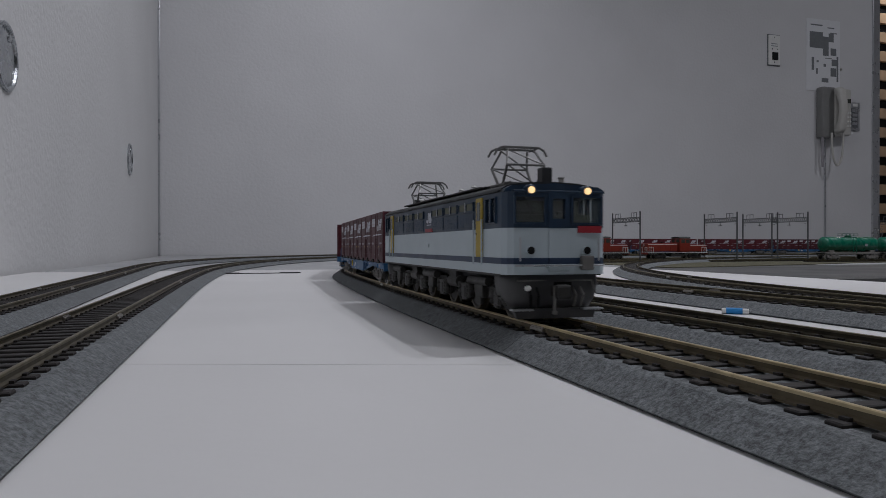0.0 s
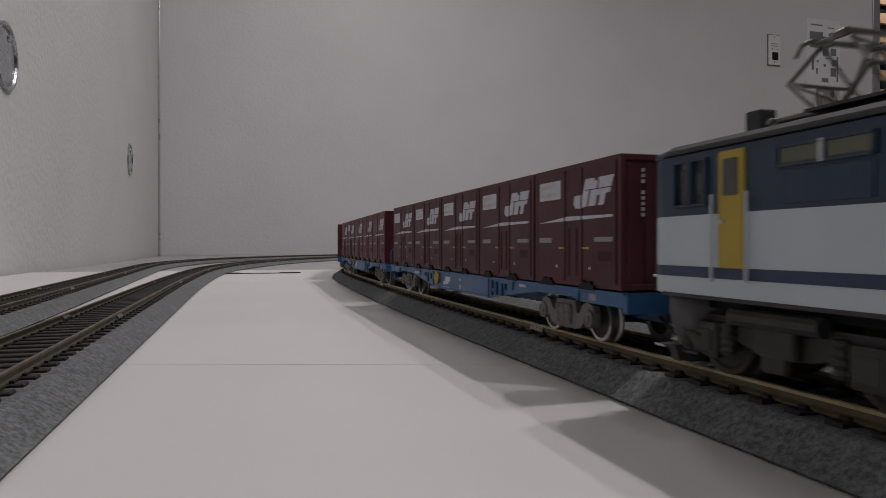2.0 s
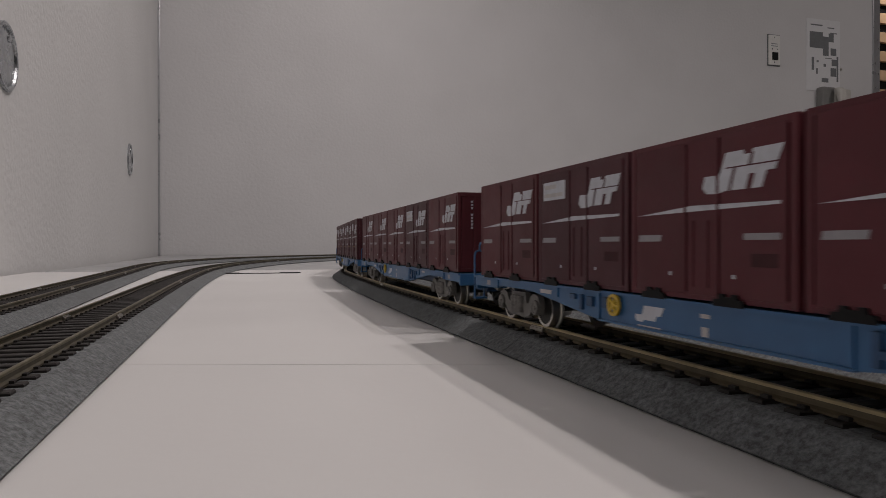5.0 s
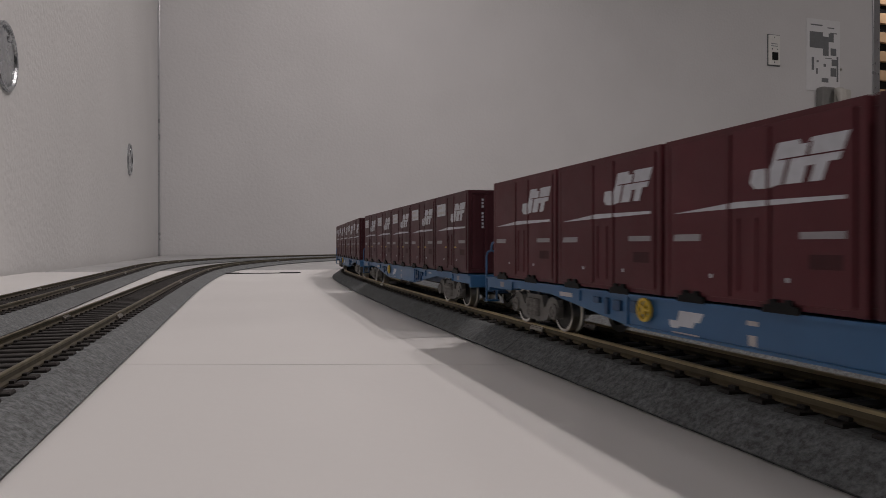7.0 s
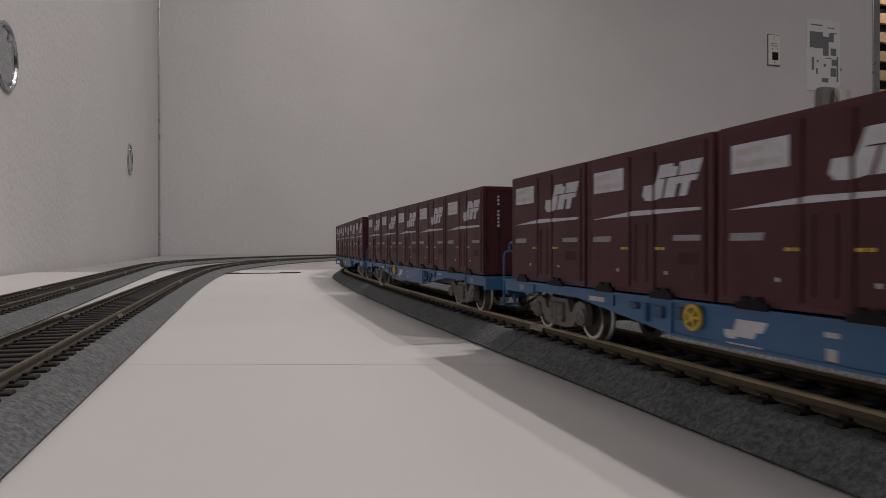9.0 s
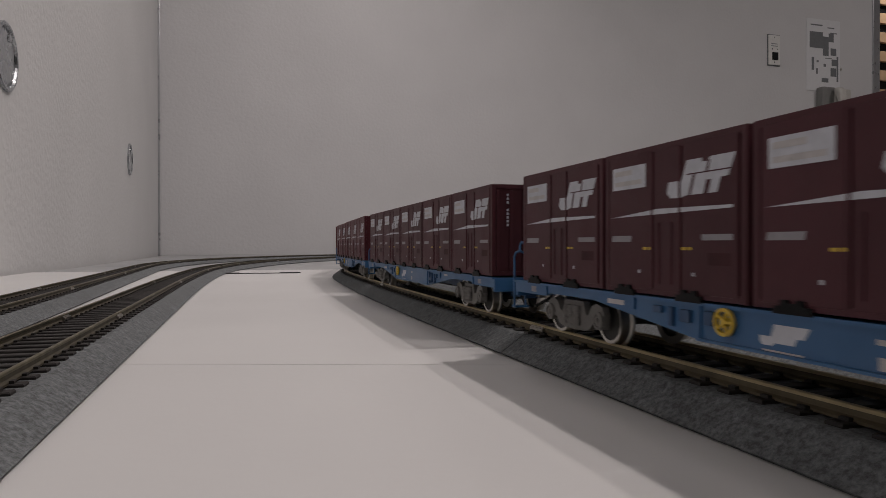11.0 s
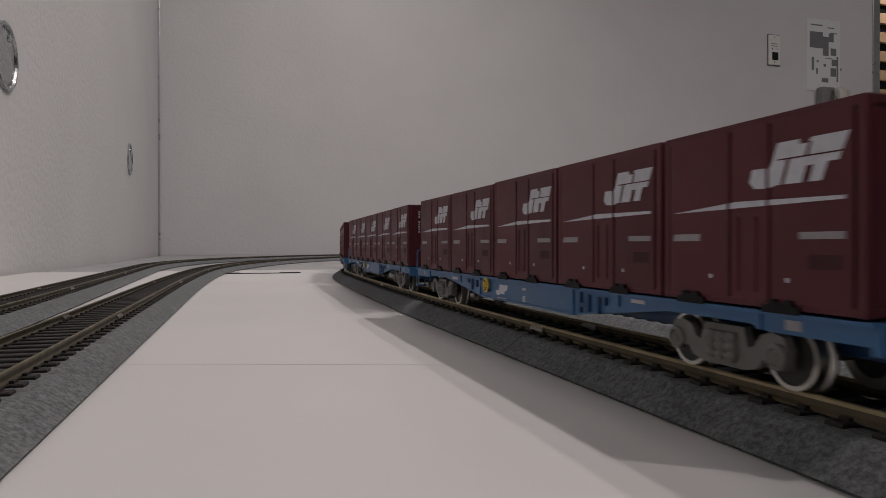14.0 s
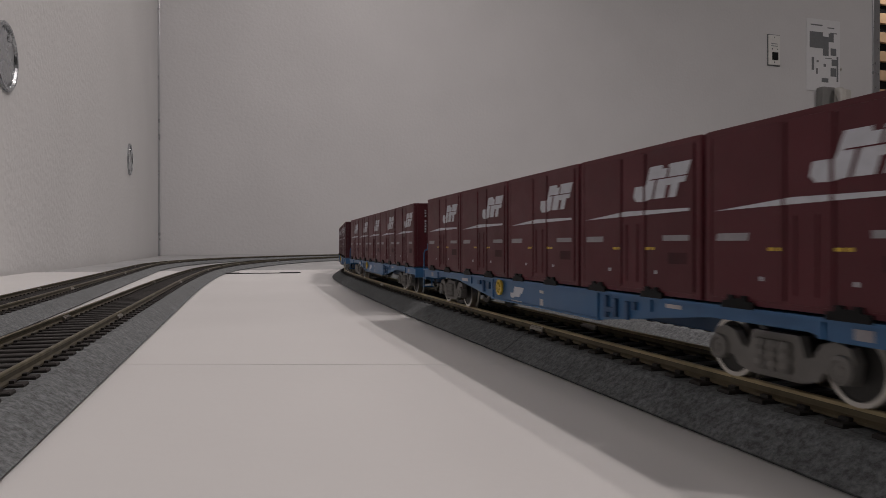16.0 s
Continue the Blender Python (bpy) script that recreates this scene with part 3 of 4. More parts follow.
        c = part("coupler", box(box(B(), 0, s * 123, 8.4, 2.2, 7, 2.4, 0.4), 0, s * 126.0, 8.4, 4.4, 3.0, 3.2, 0.6), "wheel", w)
        bm = B()
        hy = s * (half + 1.6)
        for x in (-15.0, -11.4):
            rod(bm, (s * x, hy, 5), (s * x, hy, 20.4), 0.36, 6)
        for (xa, za), (xb, zb) in zip(((-15.0, 20.4), (-14.6, 21.6), (-13.2, 22.2), (-11.8, 21.6)), ((-14.6, 21.6), (-13.2, 22.2), (-11.8, 21.6), (-11.4, 20.4))):
            rod(bm, (s * xa, hy, za), (s * xb, hy, zb), 0.36, 6)
        for (ya, za), (yb, zb) in zip(((1.6, 22.2), (1.4, 24.0), (0.2, 24.9)), ((1.4, 24.0), (0.2, 24.9), (-1.4, 24.6))):
            rod(bm, (s * -13.2, s * (half + ya), za), (s * -13.2, s * (half + yb), zb), 0.36, 6)
        rod(bm, (s * -15.0, hy, 12), (s * -11.4, hy, 12), 0.36, 6)
        box(bm, s * -13.2, s * (half + 1.0), 5.2, 4.6, 2.6, 0.6)
        part("handrail", bm, "blue", w)
        rod_bm = rod(B(), (5, s * (half - 2), 7.6), (6, s * (half + 5), 4.8), 0.5, 6)
        part("brake_hose", rod_bm, "black", w)
    bogie(w, BOGIE_HALF)
    bogie(w, -BOGIE_HALF)
    return w

# ---------- electric locomotive ----------
LH = 95.5        # half length of the body
LW = 17.4        # half width


def plan_outline(inset=0.0):
    """Body seen from above: a flat nose, slightly raked to the sides."""
    a, b = LW - inset, LH - inset
    return [(-a, -b + 4.6), (-a + 0.9, -b + 1.7), (-a + 2.6, -b + 0.5), (-6, -b), (6, -b), (a - 2.6, -b + 0.5), (a - 0.9, -b + 1.7), (a, -b + 4.6),
            (a, b - 4.6), (a - 0.9, b - 1.7), (a - 2.6, b - 0.5), (6, b), (-6, b), (-a + 2.6, b - 0.5), (-a + 0.9, b - 1.7), (-a, b - 4.6)]


def pantograph(parent, y, raise_):
    p = empty("pantograph")
    p.parent = parent
    p.location = (0, y * 0.001, 0.0447)
    bm = B()
    for sx in (-1, 1):
        rod(bm, (sx * 7.5, -12, 0.6), (sx * 7.5, 12, 0.6), 0.55, 6)
    for sy in (-1, 1):
        rod(bm, (-9, sy * 10, 0.6), (9, sy * 10, 0.6), 0.5, 6)
        for sx in (-1, 1):
            rod(bm, (sx * 7.5, sy * 10, -1.6), (sx * 7.5, sy * 10, 0.6), 0.9, 8)
    part("base_frame", bm, "panto", p)
    k, top = raise_ * 0.52, raise_
    for sx in (-1, 1):
        for sy in (-1, 1):
            part("lower_arm", rod(B(), (sx * 6.5, sy * 2.0, 0.8), (sx * 7.0, sy * 7.8, k), 0.5, 6), "panto", p)
            part("upper_arm", rod(B(), (sx * 7.0, sy * 7.8, k), (sx * 5.0, sy * 3.0, top - 0.8), 0.42, 6), "panto", p)
    bm = B()
    for sy in (-1, 1):
        rod(bm, (-7.0, sy * 7.8, k), (7.0, sy * 7.8, k), 0.4, 6)
        rod(bm, (-6.5, sy * 2.0, 0.8), (7.0, sy * 7.8, k), 0.28, 5)
        rod(bm, (-7.0, sy * 7.8, k), (5.0, sy * 3.0, top - 0.8), 0.28, 5)
    part("brace", bm, "panto", p)
    bm = B()
    for sy in (-1, 1):
        box(bm, 0, sy * 3.2, top, 14, 1.1, 0.8, 0.2)
        for sx in (-1, 1):
            rod(bm, (sx * 7.0, sy * 3.2, top), (sx * 8.8, sy * 3.2, top - 0.9), 0.42, 6)
            rod(bm, (sx * 8.8, sy * 3.2, top - 0.9), (sx * 10.0, sy * 3.2, top - 3.0), 0.40, 6)
    for sx in (-1, 1):
        rod(bm, (sx * 6, -3.2, top - 0.4), (sx * 6, 3.2, top - 0.4), 0.4, 6)
    part("collector_head", bm, "panto", p)
    return p


def loco_bogie(parent, y):
    b = empty("bogie")
    b.parent = parent
    b.location = (0, y * 0.001, 0)
    for s in (-1, 1):
        prof = [(-24.5, 5.0), (-24.5, 9.0), (-18, 11.2), (-8, 11.2), (-4, 9.2), (4, 9.2), (8, 11.2), (18, 11.2), (24.5, 9.0), (24.5, 5.0), (20.5, 4.0), (14, 4.0), (11, 7.2), (5, 5.6), (-5, 5.6), (-11, 7.2), (-14, 4.0), (-20.5, 4.0)]
        part("side_frame", prism(B(), prof, "x", s * 12.2, s * 13.6), "under", b)
        for ay in (-17.0, 17.0):
            part("axle_box", box(box(B(), s * 14.2, ay, 6.8, 2.4, 6.6, 6.4, 0.7), s * 15.3, ay, 6.6, 0.9, 4.4, 4.2, 0.6), "under", b)
            for d in (-5.4, 5.4):
                part("coil_spring", lathe(B(), [(4.6 + i * 0.7, 1.45 if i % 2 else 1.1) for i in range(9)], "z", 10, (s * 14.4, ay + d, 0)), "under", b)
        part("swing_hanger", box(box(B(), s * 14.6, 0, 8.2, 2.0, 8, 5, 0.5), s * 15.0, 0, 4.8, 1.4, 5, 3, 0.4), "under", b)
        bm = B()
        rod(bm, (s * 15.2, -9.5, 11.6), (s * 15.2, 9.5, 11.6), 1.6, 10)
        part("brake_cylinder", bm, "under", b)
        part("sand_pipe", rod(B(), (s * 12, 23, 10), (s * 9, 25, 1.2), 0.4, 6), "under", b)
    part("bolster", box(B(), 0, 0, 8, 22, 12, 5, 0.6), "black", b)
    for ay in (-17.0, 17.0):
        wheelset(b, ay, 7.0, mname="railside")
    return b




def apron(s, levels):
    """Rounded apron below a cab end: an outline bulging to the front, lofted over levels of (height, half width, setback)."""
    bm, rows = B(), []
    for z, hw, back in levels:
        row = [bm.verts.new((-hw, s * (LH - 13), z))]
        for i in range(13):
            a = math.pi * i / 12
            u = -math.cos(a)
            x = hw * math.copysign(abs(u) ** 0.55, u)
            row.append(bm.verts.new((x, s * (LH - back - 5.5 * (1 - math.sin(a) ** 0.6)), z)))
        row.append(bm.verts.new((hw, s * (LH - 13), z)))
        rows.append(row)
    n = len(rows[0])
    for a, b in zip(rows, rows[1:]):
        for i in range(n):
            bm.faces.new((a[i], a[(i + 1) % n], b[(i + 1) % n], b[i]))
    bm.faces.new(rows[0])
    bm.faces.new(rows[-1][::-1])
    return bm


def cab_shell(L, s):
    """Hollow cab above the waist: floor, posts and strips round the window openings, and a desk inside."""
    y0, y1 = LH - 19.0, LH
    bm = B()
    for z, h in ((30.35, 1.5), (40.45, 1.5)):
        prism(bm, [(-LW, s * y0), (LW, s * y0), (LW, s * (y1 - 4.6)), (LW - 0.9, s * (y1 - 1.7)), (LW - 2.6, s * (y1 - 0.5)), (6, s * y1), (-6, s * y1), (-LW + 2.6, s * (y1 - 0.5)), (-LW + 0.9, s * (y1 - 1.7)), (-LW, s * (y1 - 4.6))], "z", z - h / 2, z + h / 2)
    for x, w in ((-3.35, 2.5), (3.35, 2.5)):
        box(bm, x, s * (y1 - 0.6), 35.4, w, 1.2, 8.6)
    for x in (-1, 1):
        prism(bm, [(x * (LW - 2.6), s * (y1 - 0.5)), (x * (LW - 0.9), s * (y1 - 1.7)), (x * LW, s * (y1 - 4.6)), (x * LW, s * (y1 - 9.2)), (x * (LW - 1.1), s * (y1 - 9.2)), (x * (LW - 1.1), s * (y1 - 4.4)), (x * (LW - 3.0), s * (y1 - 1.8))], "z", 31.1, 39.7)
        for ya, yb in ((y1 - 14.0, y1 - 13.0), (y0, y1 - 17.8)):
            box(bm, x * (LW - 0.55), s * (ya + yb) / 2, 35.4, 1.1, yb - ya, 8.6)
    cab = part("cab_shell", bm, "loco_blue", L, "deep blue cab with open window frames")
    bm = box(B(), 0, s * (y1 - 6.0), 32.6, 26, 5.5, 3.0, 0.6)
    box(bm, -8, s * (y1 - 11.5), 33.0, 6, 2.0, 5.4, 0.6)
    box(bm, 8, s * (y1 - 11.5), 33.0, 6, 2.0, 5.4, 0.6)
    part("driver_desk", bm, "cab_inside", cab)
    part("cab_partition", box(B(), 0, s * (y0 + 0.3), 35.4, 2 * LW - 2.4, 0.5, 8.6), "cab_inside", cab)


def locomotive():
    L = tagged(empty("electric_locomotive"), "blue and white model electric locomotive with yellow doors and raised pantographs", "locomotive")
    part("lower_body", prism(B(), plan_outline(), "z", 14.6, 29.6), "loco_white", L, "pale blue-white lower body")
    part("stripe", prism(B(), plan_outline(-0.12), "z", 18.0, 20.0), "loco_stripe", L, "dark blue stripe")
    part("upper_body", box(B(), 0, 0, 35.4, 2 * LW, 2 * LH - 38, 11.6), "loco_blue", L, "deep blue upper body")
    for s in (-1, 1):
        cab_shell(L, s)
    # rounded roof
    prof = [(-LW, 41.4), (-LW + 0.4, 42.5), (-LW + 2.2, 43.6), (-9, 44.6), (0, 45.0), (9, 44.6), (LW - 2.2, 43.6), (LW - 0.4, 42.5), (LW, 41.4)]
    part("roof", prism(B(), prof, "y", -LH + 5.2, LH - 5.2), "loco_roof", L, "grey roof with walkway and equipment")
    for s in (-1, 1):
        nose = B()
        prism(nose, [(-LW, 41.2), (-LW + 0.5, 42.2), (-LW + 2.5, 43.2), (0, 44.2), (LW - 2.5, 43.2), (LW - 0.5, 42.2), (LW, 41.2)], "y", s * (LH - 5.2), s * (LH - 2.2))
        part("roof_end", nose, "loco_blue", L)
        part("visor", box(B(), 0, s * (LH - 0.9), 41.3, 30.4, 2.6, 0.8, 0.35), "loco_blue", L)
        # windscreens with bright frame and cab behind
        for x0, x1 in ((-14.8, -4.6), (4.6, 14.8)):
            x = (x0 + x1) / 2
            part("windscreen", box(B(), x, s * (LH - 0.7), 35.4, x1 - x0, 0.3, 8.6), "pane", L, "clear windscreen")
            fr = B()
            for z in (31.1, 39.7):
                box(fr, x, s * (LH + 0.15), z, x1 - x0 + 0.6, 0.7, 0.5)
            for xx in (x0, x1):
                box(fr, xx, s * (LH + 0.15), 35.4, 0.5, 0.7, 8.8)
            part("windscreen_frame", fr, "loco_blue", L)
            part("wiper", rod(B(), (x + 2.5, s * (LH + 0.7), 39.6), (x - 1.0, s * (LH + 0.8), 33.5), 0.14, 5), "under", L)
        part("nose_door", box(B(), 0, s * (LH + 0.05), 22.4, 7.0, 0.7, 13.6, 0.3), "loco_white", L)
        part("stripe", box(B(), 0, s * (LH + 0.28), 19.0, 7.0, 0.5, 2.0), "loco_stripe", L)
        top_bm = B()
        for x, z, w, h in ((-2.8, 35.8, 1.4, 6.4), (2.8, 35.8, 1.4, 6.4), (0, 31.1, 7.0, 3.0), (0, 40.0, 7.0, 2.0)):
            box(top_bm, x, s * (LH + 0.05), z, w, 0.7, h)
        part("door_top", top_bm, "loco_blue", L)
        part("door_window", box(B(), 0, s * (LH - 0.4), 35.8, 4.2, 0.3, 6.4), "pane", L)
        part("door_step", box(B(), 0, s * (LH + 1.5), 17.0, 9, 2.6, 0.5), "loco_white", L)
        part("number_plate", box(B(), s * -10.6, s * (LH + 0.35), 29.2, 8.2, 0.5, 2.2, 0.1), "red", L, "red plate")
        for x in (-9.6, 9.6):
            lampb = lathe(B(), [(s * (LH - 3.0), 1.8), (s * (LH + 0.6), 1.8), (s * (LH + 1.0), 1.45)], "y", 18, (x, 0, 41.6))
            case = part("headlight", lampb, "loco_blue", L)
            if s > 0:
                part("lens", lathe(B(), [(s * (LH + 0.6), 1.2), (s * (LH + 1.2), 1.1), (s * (LH + 1.4), 0.5)], "y", 16, (x, 0, 41.6)), "glow", case, "lit warm headlight")
            else:
                part("lens", lathe(B(), [(s * (LH + 0.6), 1.4), (s * (LH + 1.3), 1.25), (s * (LH + 1.5), 0.6)], "y", 16, (x, 0, 41.9)), "steel", case)
            tl = part("marker_lamp", lathe(B(), [(s * (LH - 1.2), 1.5), (s * (LH + 0.8), 1.4), (s * (LH + 0.9), 0.9)], "y", 14, (x, 0, 22.4)), "loco_white", L)
            part("lens", lathe(B(), [(s * (LH + 0.8), 1.3), (s * (LH + 1.1), 1.0)], "y", 12, (x, 0, 22.4)), "black", tl)
        # handrails, buffer beam, plough, coupler, hoses
        bm = B()
        for x in (-13.4, 13.4):
            rod(bm, (x, s * (LH + 1.2), 19), (x, s * (LH + 1.2), 26.5), 0.28, 6)
        rod(bm, (-15, s * (LH + 1.4), 17.6), (15, s * (LH + 1.4), 17.6), 0.3, 6)
        part("handrail", bm, "alu", L)
        part("skirt", apron(s, ((15.0, 16.6, 2.6), (11.0, 16.4, 2.0), (6.5, 15.4, 2.2), (3.0, 13.6, 3.4))), "skirt", L, "rounded dark grey skirt under the cab", True)
        part("skirt_opening", box(B(), -2.4, s * (LH - 2.3), 10.6, 6.2, 1.0, 3.0, 0.4), "black", L)
        part("jumper_box", box(B(), s * -9.4, s * (LH + 0.9), 18.4, 4.2, 1.8, 4.6, 0.4), "grey_bogie", L)
        part("skirt_step", box(B(), 12.0, s * (LH - 1.0), 3.4, 7.0, 3.0, 0.6, 0.2), "alu", L)
        part("skirt_step", box(B(), -12.0, s * (LH - 1.0), 3.4, 7.0, 3.0, 0.6, 0.2), "alu", L)
        part("snow_plough", prism(B(), [(-14.2, 3.6), (14.2, 3.6), (13.0, 0.4), (-13.0, 0.4)], "y", s * (LH - 4.2), s * (LH - 1.8)), "skirt", L)
        part("uncoupling_lever", rod(rod(B(), (-13, s * (LH - 2.6), 12.6), (13, s * (LH - 2.6), 12.6), 0.35, 6), (-13, s * (LH - 2.6), 12.6), (-13.6, s * (LH - 1.4), 8.6), 0.35, 6), "grey_bogie", L)
        part("coupler_hook", box(rod(B(), (2.2, s * (LH + 2.2), 11), (2.6, s * (LH + 2.6), 2.2), 0.5, 6), 2.4, s * (LH + 2.2), 2.6, 1.2, 2.2, 1.2, 0.3), "grey_bogie", L)
        part("coupler", box(box(B(), 0, s * (LH - 1.0), 9.2, 3.0, 6, 3.4, 0.5), 0, s * (LH + 2.6), 9.2, 5.0, 3.4, 4.6, 0.9), "under", L)
        for x in (-8.5, -6, 6.5, 9):
            h = B()
            rod(h, (x, s * (LH - 3.0), 11), (x * 1.03, s * (LH - 0.2), 8), 0.45, 6)
            rod(h, (x * 1.03, s * (LH - 0.2), 8), (x * 0.98, s * (LH - 1.4), 4.2), 0.45, 6)
            part("air_hose", h, "black" if x > 0 else "grey_bogie", L)
        part("hose_cock", lathe(B(), [(s * (LH - 3), 1.0), (s * (LH - 1.2), 0.95), (s * (LH - 0.8), 0.5)], "y", 10, (9.6, 0, 10.2)), "white", L)
        for z in (3.5, 7.2):
            for x in (-15.6, 15.6):
                part("step", box(B(), x, s * (LH - 12), z, 1.6, 4, 0.5), "under", L)
    for sx in (-1, 1):
        X = sx * LW
        for sy in (-1, 1):
            # yellow cab door with window and handrails
            yc = sy * 71.0
            d = part("cab_door", box(B(), X + sx * 0.15, yc, 30.2, 0.9, 6.2, 20.6, 0.4), "door_yellow", L, "yellow cab door")
            part("door_window", box(B(), X + sx * 0.4, yc, 35.8, 0.8, 3.8, 6.6, 0.4), "window_dark", d)
            part("door_handle", box(B(), X + sx * 0.7, yc - 2.0, 28.0, 0.5, 0.9, 0.7), "alu", d)
            bm = B()
            for dy in (-4.2, 4.2):
                rod(bm, (X + sx * 1.0, yc + dy, 17.5), (X + sx * 1.0, yc + dy, 33.0), 0.28, 6)
            part("handrail", bm, "loco_white", L)
            for dy in (8.6, 13.4):
                wf = part("cab_window", box(B(), X - sx * 0.5, yc + sy * dy, 35.4, 0.25, 3.8, 8.6), "pane", L)
                fr = B()
                for z in (31.4, 39.8):
                    box(fr, X + sx * 0.3, yc + sy * dy, z, 0.6, 4.2, 0.45)
                for e in (-2.1, 2.1):
                    box(fr, X + sx * 0.3, yc + sy * dy + e, 35.6, 0.6, 0.45, 8.8)
                part("window_frame", fr, "loco_blue", wf)
        # upper light windows and louvres along the side
        for y in (-52.5, -32.2, -12.6, 18.5, 37.5, 56.5):
            for e in (-4.3, 4.3):
                pane = part("side_window", box(B(), X, y + e, 37.9, 0.7, 7.4, 2.7, 0.3), "cab_inside", L)
                fr = B()
                for z in (36.4, 39.4):
                    box(fr, X + sx * 0.3, y + e, z, 0.7, 8.2, 0.45)
                for d in (-4.0, 4.0):
                    box(fr, X + sx * 0.3, y + e + d, 37.9, 0.7, 0.5, 3.4)
                part("window_frame", fr, "loco_blue", pane)
            part("window_post", box(B(), X + sx * 0.45, y, 37.9, 0.6, 0.7, 3.4), "alu", L)
            part("filter_panel", box(B(), X + sx * 0.05, y, 33.0, 0.5, 16.4, 5.2, 0.2), "loco_blue", L)
            lv = B()
            for k in range(8):
                box(lv, X + sx * 0.26, y - 7 + k * 2, 33.0, 0.18, 0.5, 4.6)
            tagged(part("filter_slats", lv, "loco_blue", L), kind="stuff")
        em = B()
        # emblem in two white blocks, a red plate under it
        quad(em, X + sx * 0.25, [(sx * 0.8, 34.3), (sx * 1.6, 33.9), (sx * 3.8, 33.9), (sx * 4.6, 34.6), (sx * 5.0, 38.4), (sx * 3.6, 38.4), (sx * 3.3, 35.3), (sx * 0.8, 35.4)])
        quad(em, X + sx * 0.25, [(sx * 5.2, 33.9), (sx * 8.8, 33.9), (sx * 9.3, 35.4), (sx * 9.3, 38.0), (sx * 8.9, 38.4), (sx * 5.6, 38.4)])
        quad(em, X + sx * 0.25, [(sx * 1.6, 32.9), (sx * 8.8, 32.9), (sx * 8.8, 33.3), (sx * 1.6, 33.3)])
        part("emblem", em, "decal", L, "white emblem")
        part("side_plate", box(B(), X, sx * 5.0, 30.7, 0.9, 11.0, 1.5), "red", L, "red plate")
        part("maker_plate", box(B(), X, 3, 24, 0.6, 3.2, 1.8), "loco_white", L)
        part("gutter", box(B(), X + sx * 0.2, 0, 41.7, 0.8, 2 * LH - 12, 0.5), "loco_roof", L)
        part("running_board", box(B(), X - sx * 0.6, 0, 14.4, 1.4, 2 * LH - 10, 0.7), "under", L)
        # tanks and boxes hung under the frame
        for y, ln in ((-31.5, 12), (31.5, 12)):
            part("air_tank", rod(B(), (sx * 13.0, y - ln / 2, 9.6), (sx * 13.0, y + ln / 2, 9.6), 2.6, 14), "under", L)
            part("equipment_box", box(B(), sx * 13.5, y, 12.4, 3, 9, 3, 0.3), "under", L)
    part("underframe", box(B(), 0, 0, 13.4, 26, 2 * LH - 8, 2.6), "black", L)
    # roof: walkway, monitor, insulators, exhaust
    for sx in (-1, 1):
        part("roof_walk", box(B(), sx * 11.6, 0, 45.2, 4.0, 120, 0.5), "under", L)
    part("roof_monitor", box(B(), 0, 0, 45.8, 15, 74, 2.2, 0.5), "loco_roof", L)
    for y in (-40, -24, 24, 40):
        for x in (-9, 9):
            part("insulator", lathe(B(), [(45.2, 0.9), (46.0, 1.2), (46.6, 0.8), (47.2, 1.2), (47.8, 0.7)], "z", 10, (x, y, 0)), "white", L)
    bm = B()
    rod(bm, (-4.5, -60, 47.0), (-4.5, 60, 47.0), 0.3, 6)
    rod(bm, (4.5, -60, 47.0), (4.5, 60, 47.0), 0.3, 6)
    part("roof_wire", bm, "panto", L)
    for s in (-1, 1):
        part("antenna_box", box(B(), s * -1.0, s * 83, 47.4, 3.6, 4.2, 6.0, 0.4), "loco_roof", L)
        part("whistle", lathe(B(), [(44.5, 0.8), (46.4, 0.8), (47.0, 1.2)], "z", 10, (-6, s * 85, 0)), "steel", L)
    # the body is a little squatter than its plan heights, about the stripe
    squat = Matrix.Translation((0, 0, 0.019)) @ Matrix.Diagonal((1, 1, 0.972, 1)) @ Matrix.Translation((0, 0, -0.019))
    for o in L.children_recursive:
        o.data.transform(squat)
    pantograph(L, 62, 14.0)
    pantograph(L, -62, 12.6)
    for y in (64, 0, -64):
        loco_bogie(L, y)
    return L

# ---------- fixtures on the walls ----------


def handles():
    for y in (0.901, 1.879):
        h = tagged(empty("flush_handle"), "round brushed chrome flush pull handle on the panel wall", "handle", "pull handles of the panel wall")
        at(h, WALL_X, y, EYE + 0.218)
        part("rim", lathe(B(), [(0.0, 40), (2.6, 40), (3.6, 38.5), (3.4, 35.5), (1.0, 34.2), (-0.5, 34)], "x", 48), "chrome", h, smooth=False)
        part("cup", lathe(B(), [(-0.4, 34.2), (1.2, 34.0), (1.7, 28), (1.9, 4), (1.9, 1)], "x", 48), "chrome", h, smooth=True)
        part("finger_catch", lathe(B(), [(1.6, 5.0), (3.0, 4.6), (3.2, 2.0)], "x", 20, (0, 10, 24)), "chrome", h)


def wall_plate(name, label, x, z, w, hh, material):
    p = tagged(empty(name), label, "wall plate")
    at(p, x, WALL_Y, z)
    part("plate", box(B(), 0, -4, 0, w, 8, hh, 1.5), material, p)
    return p


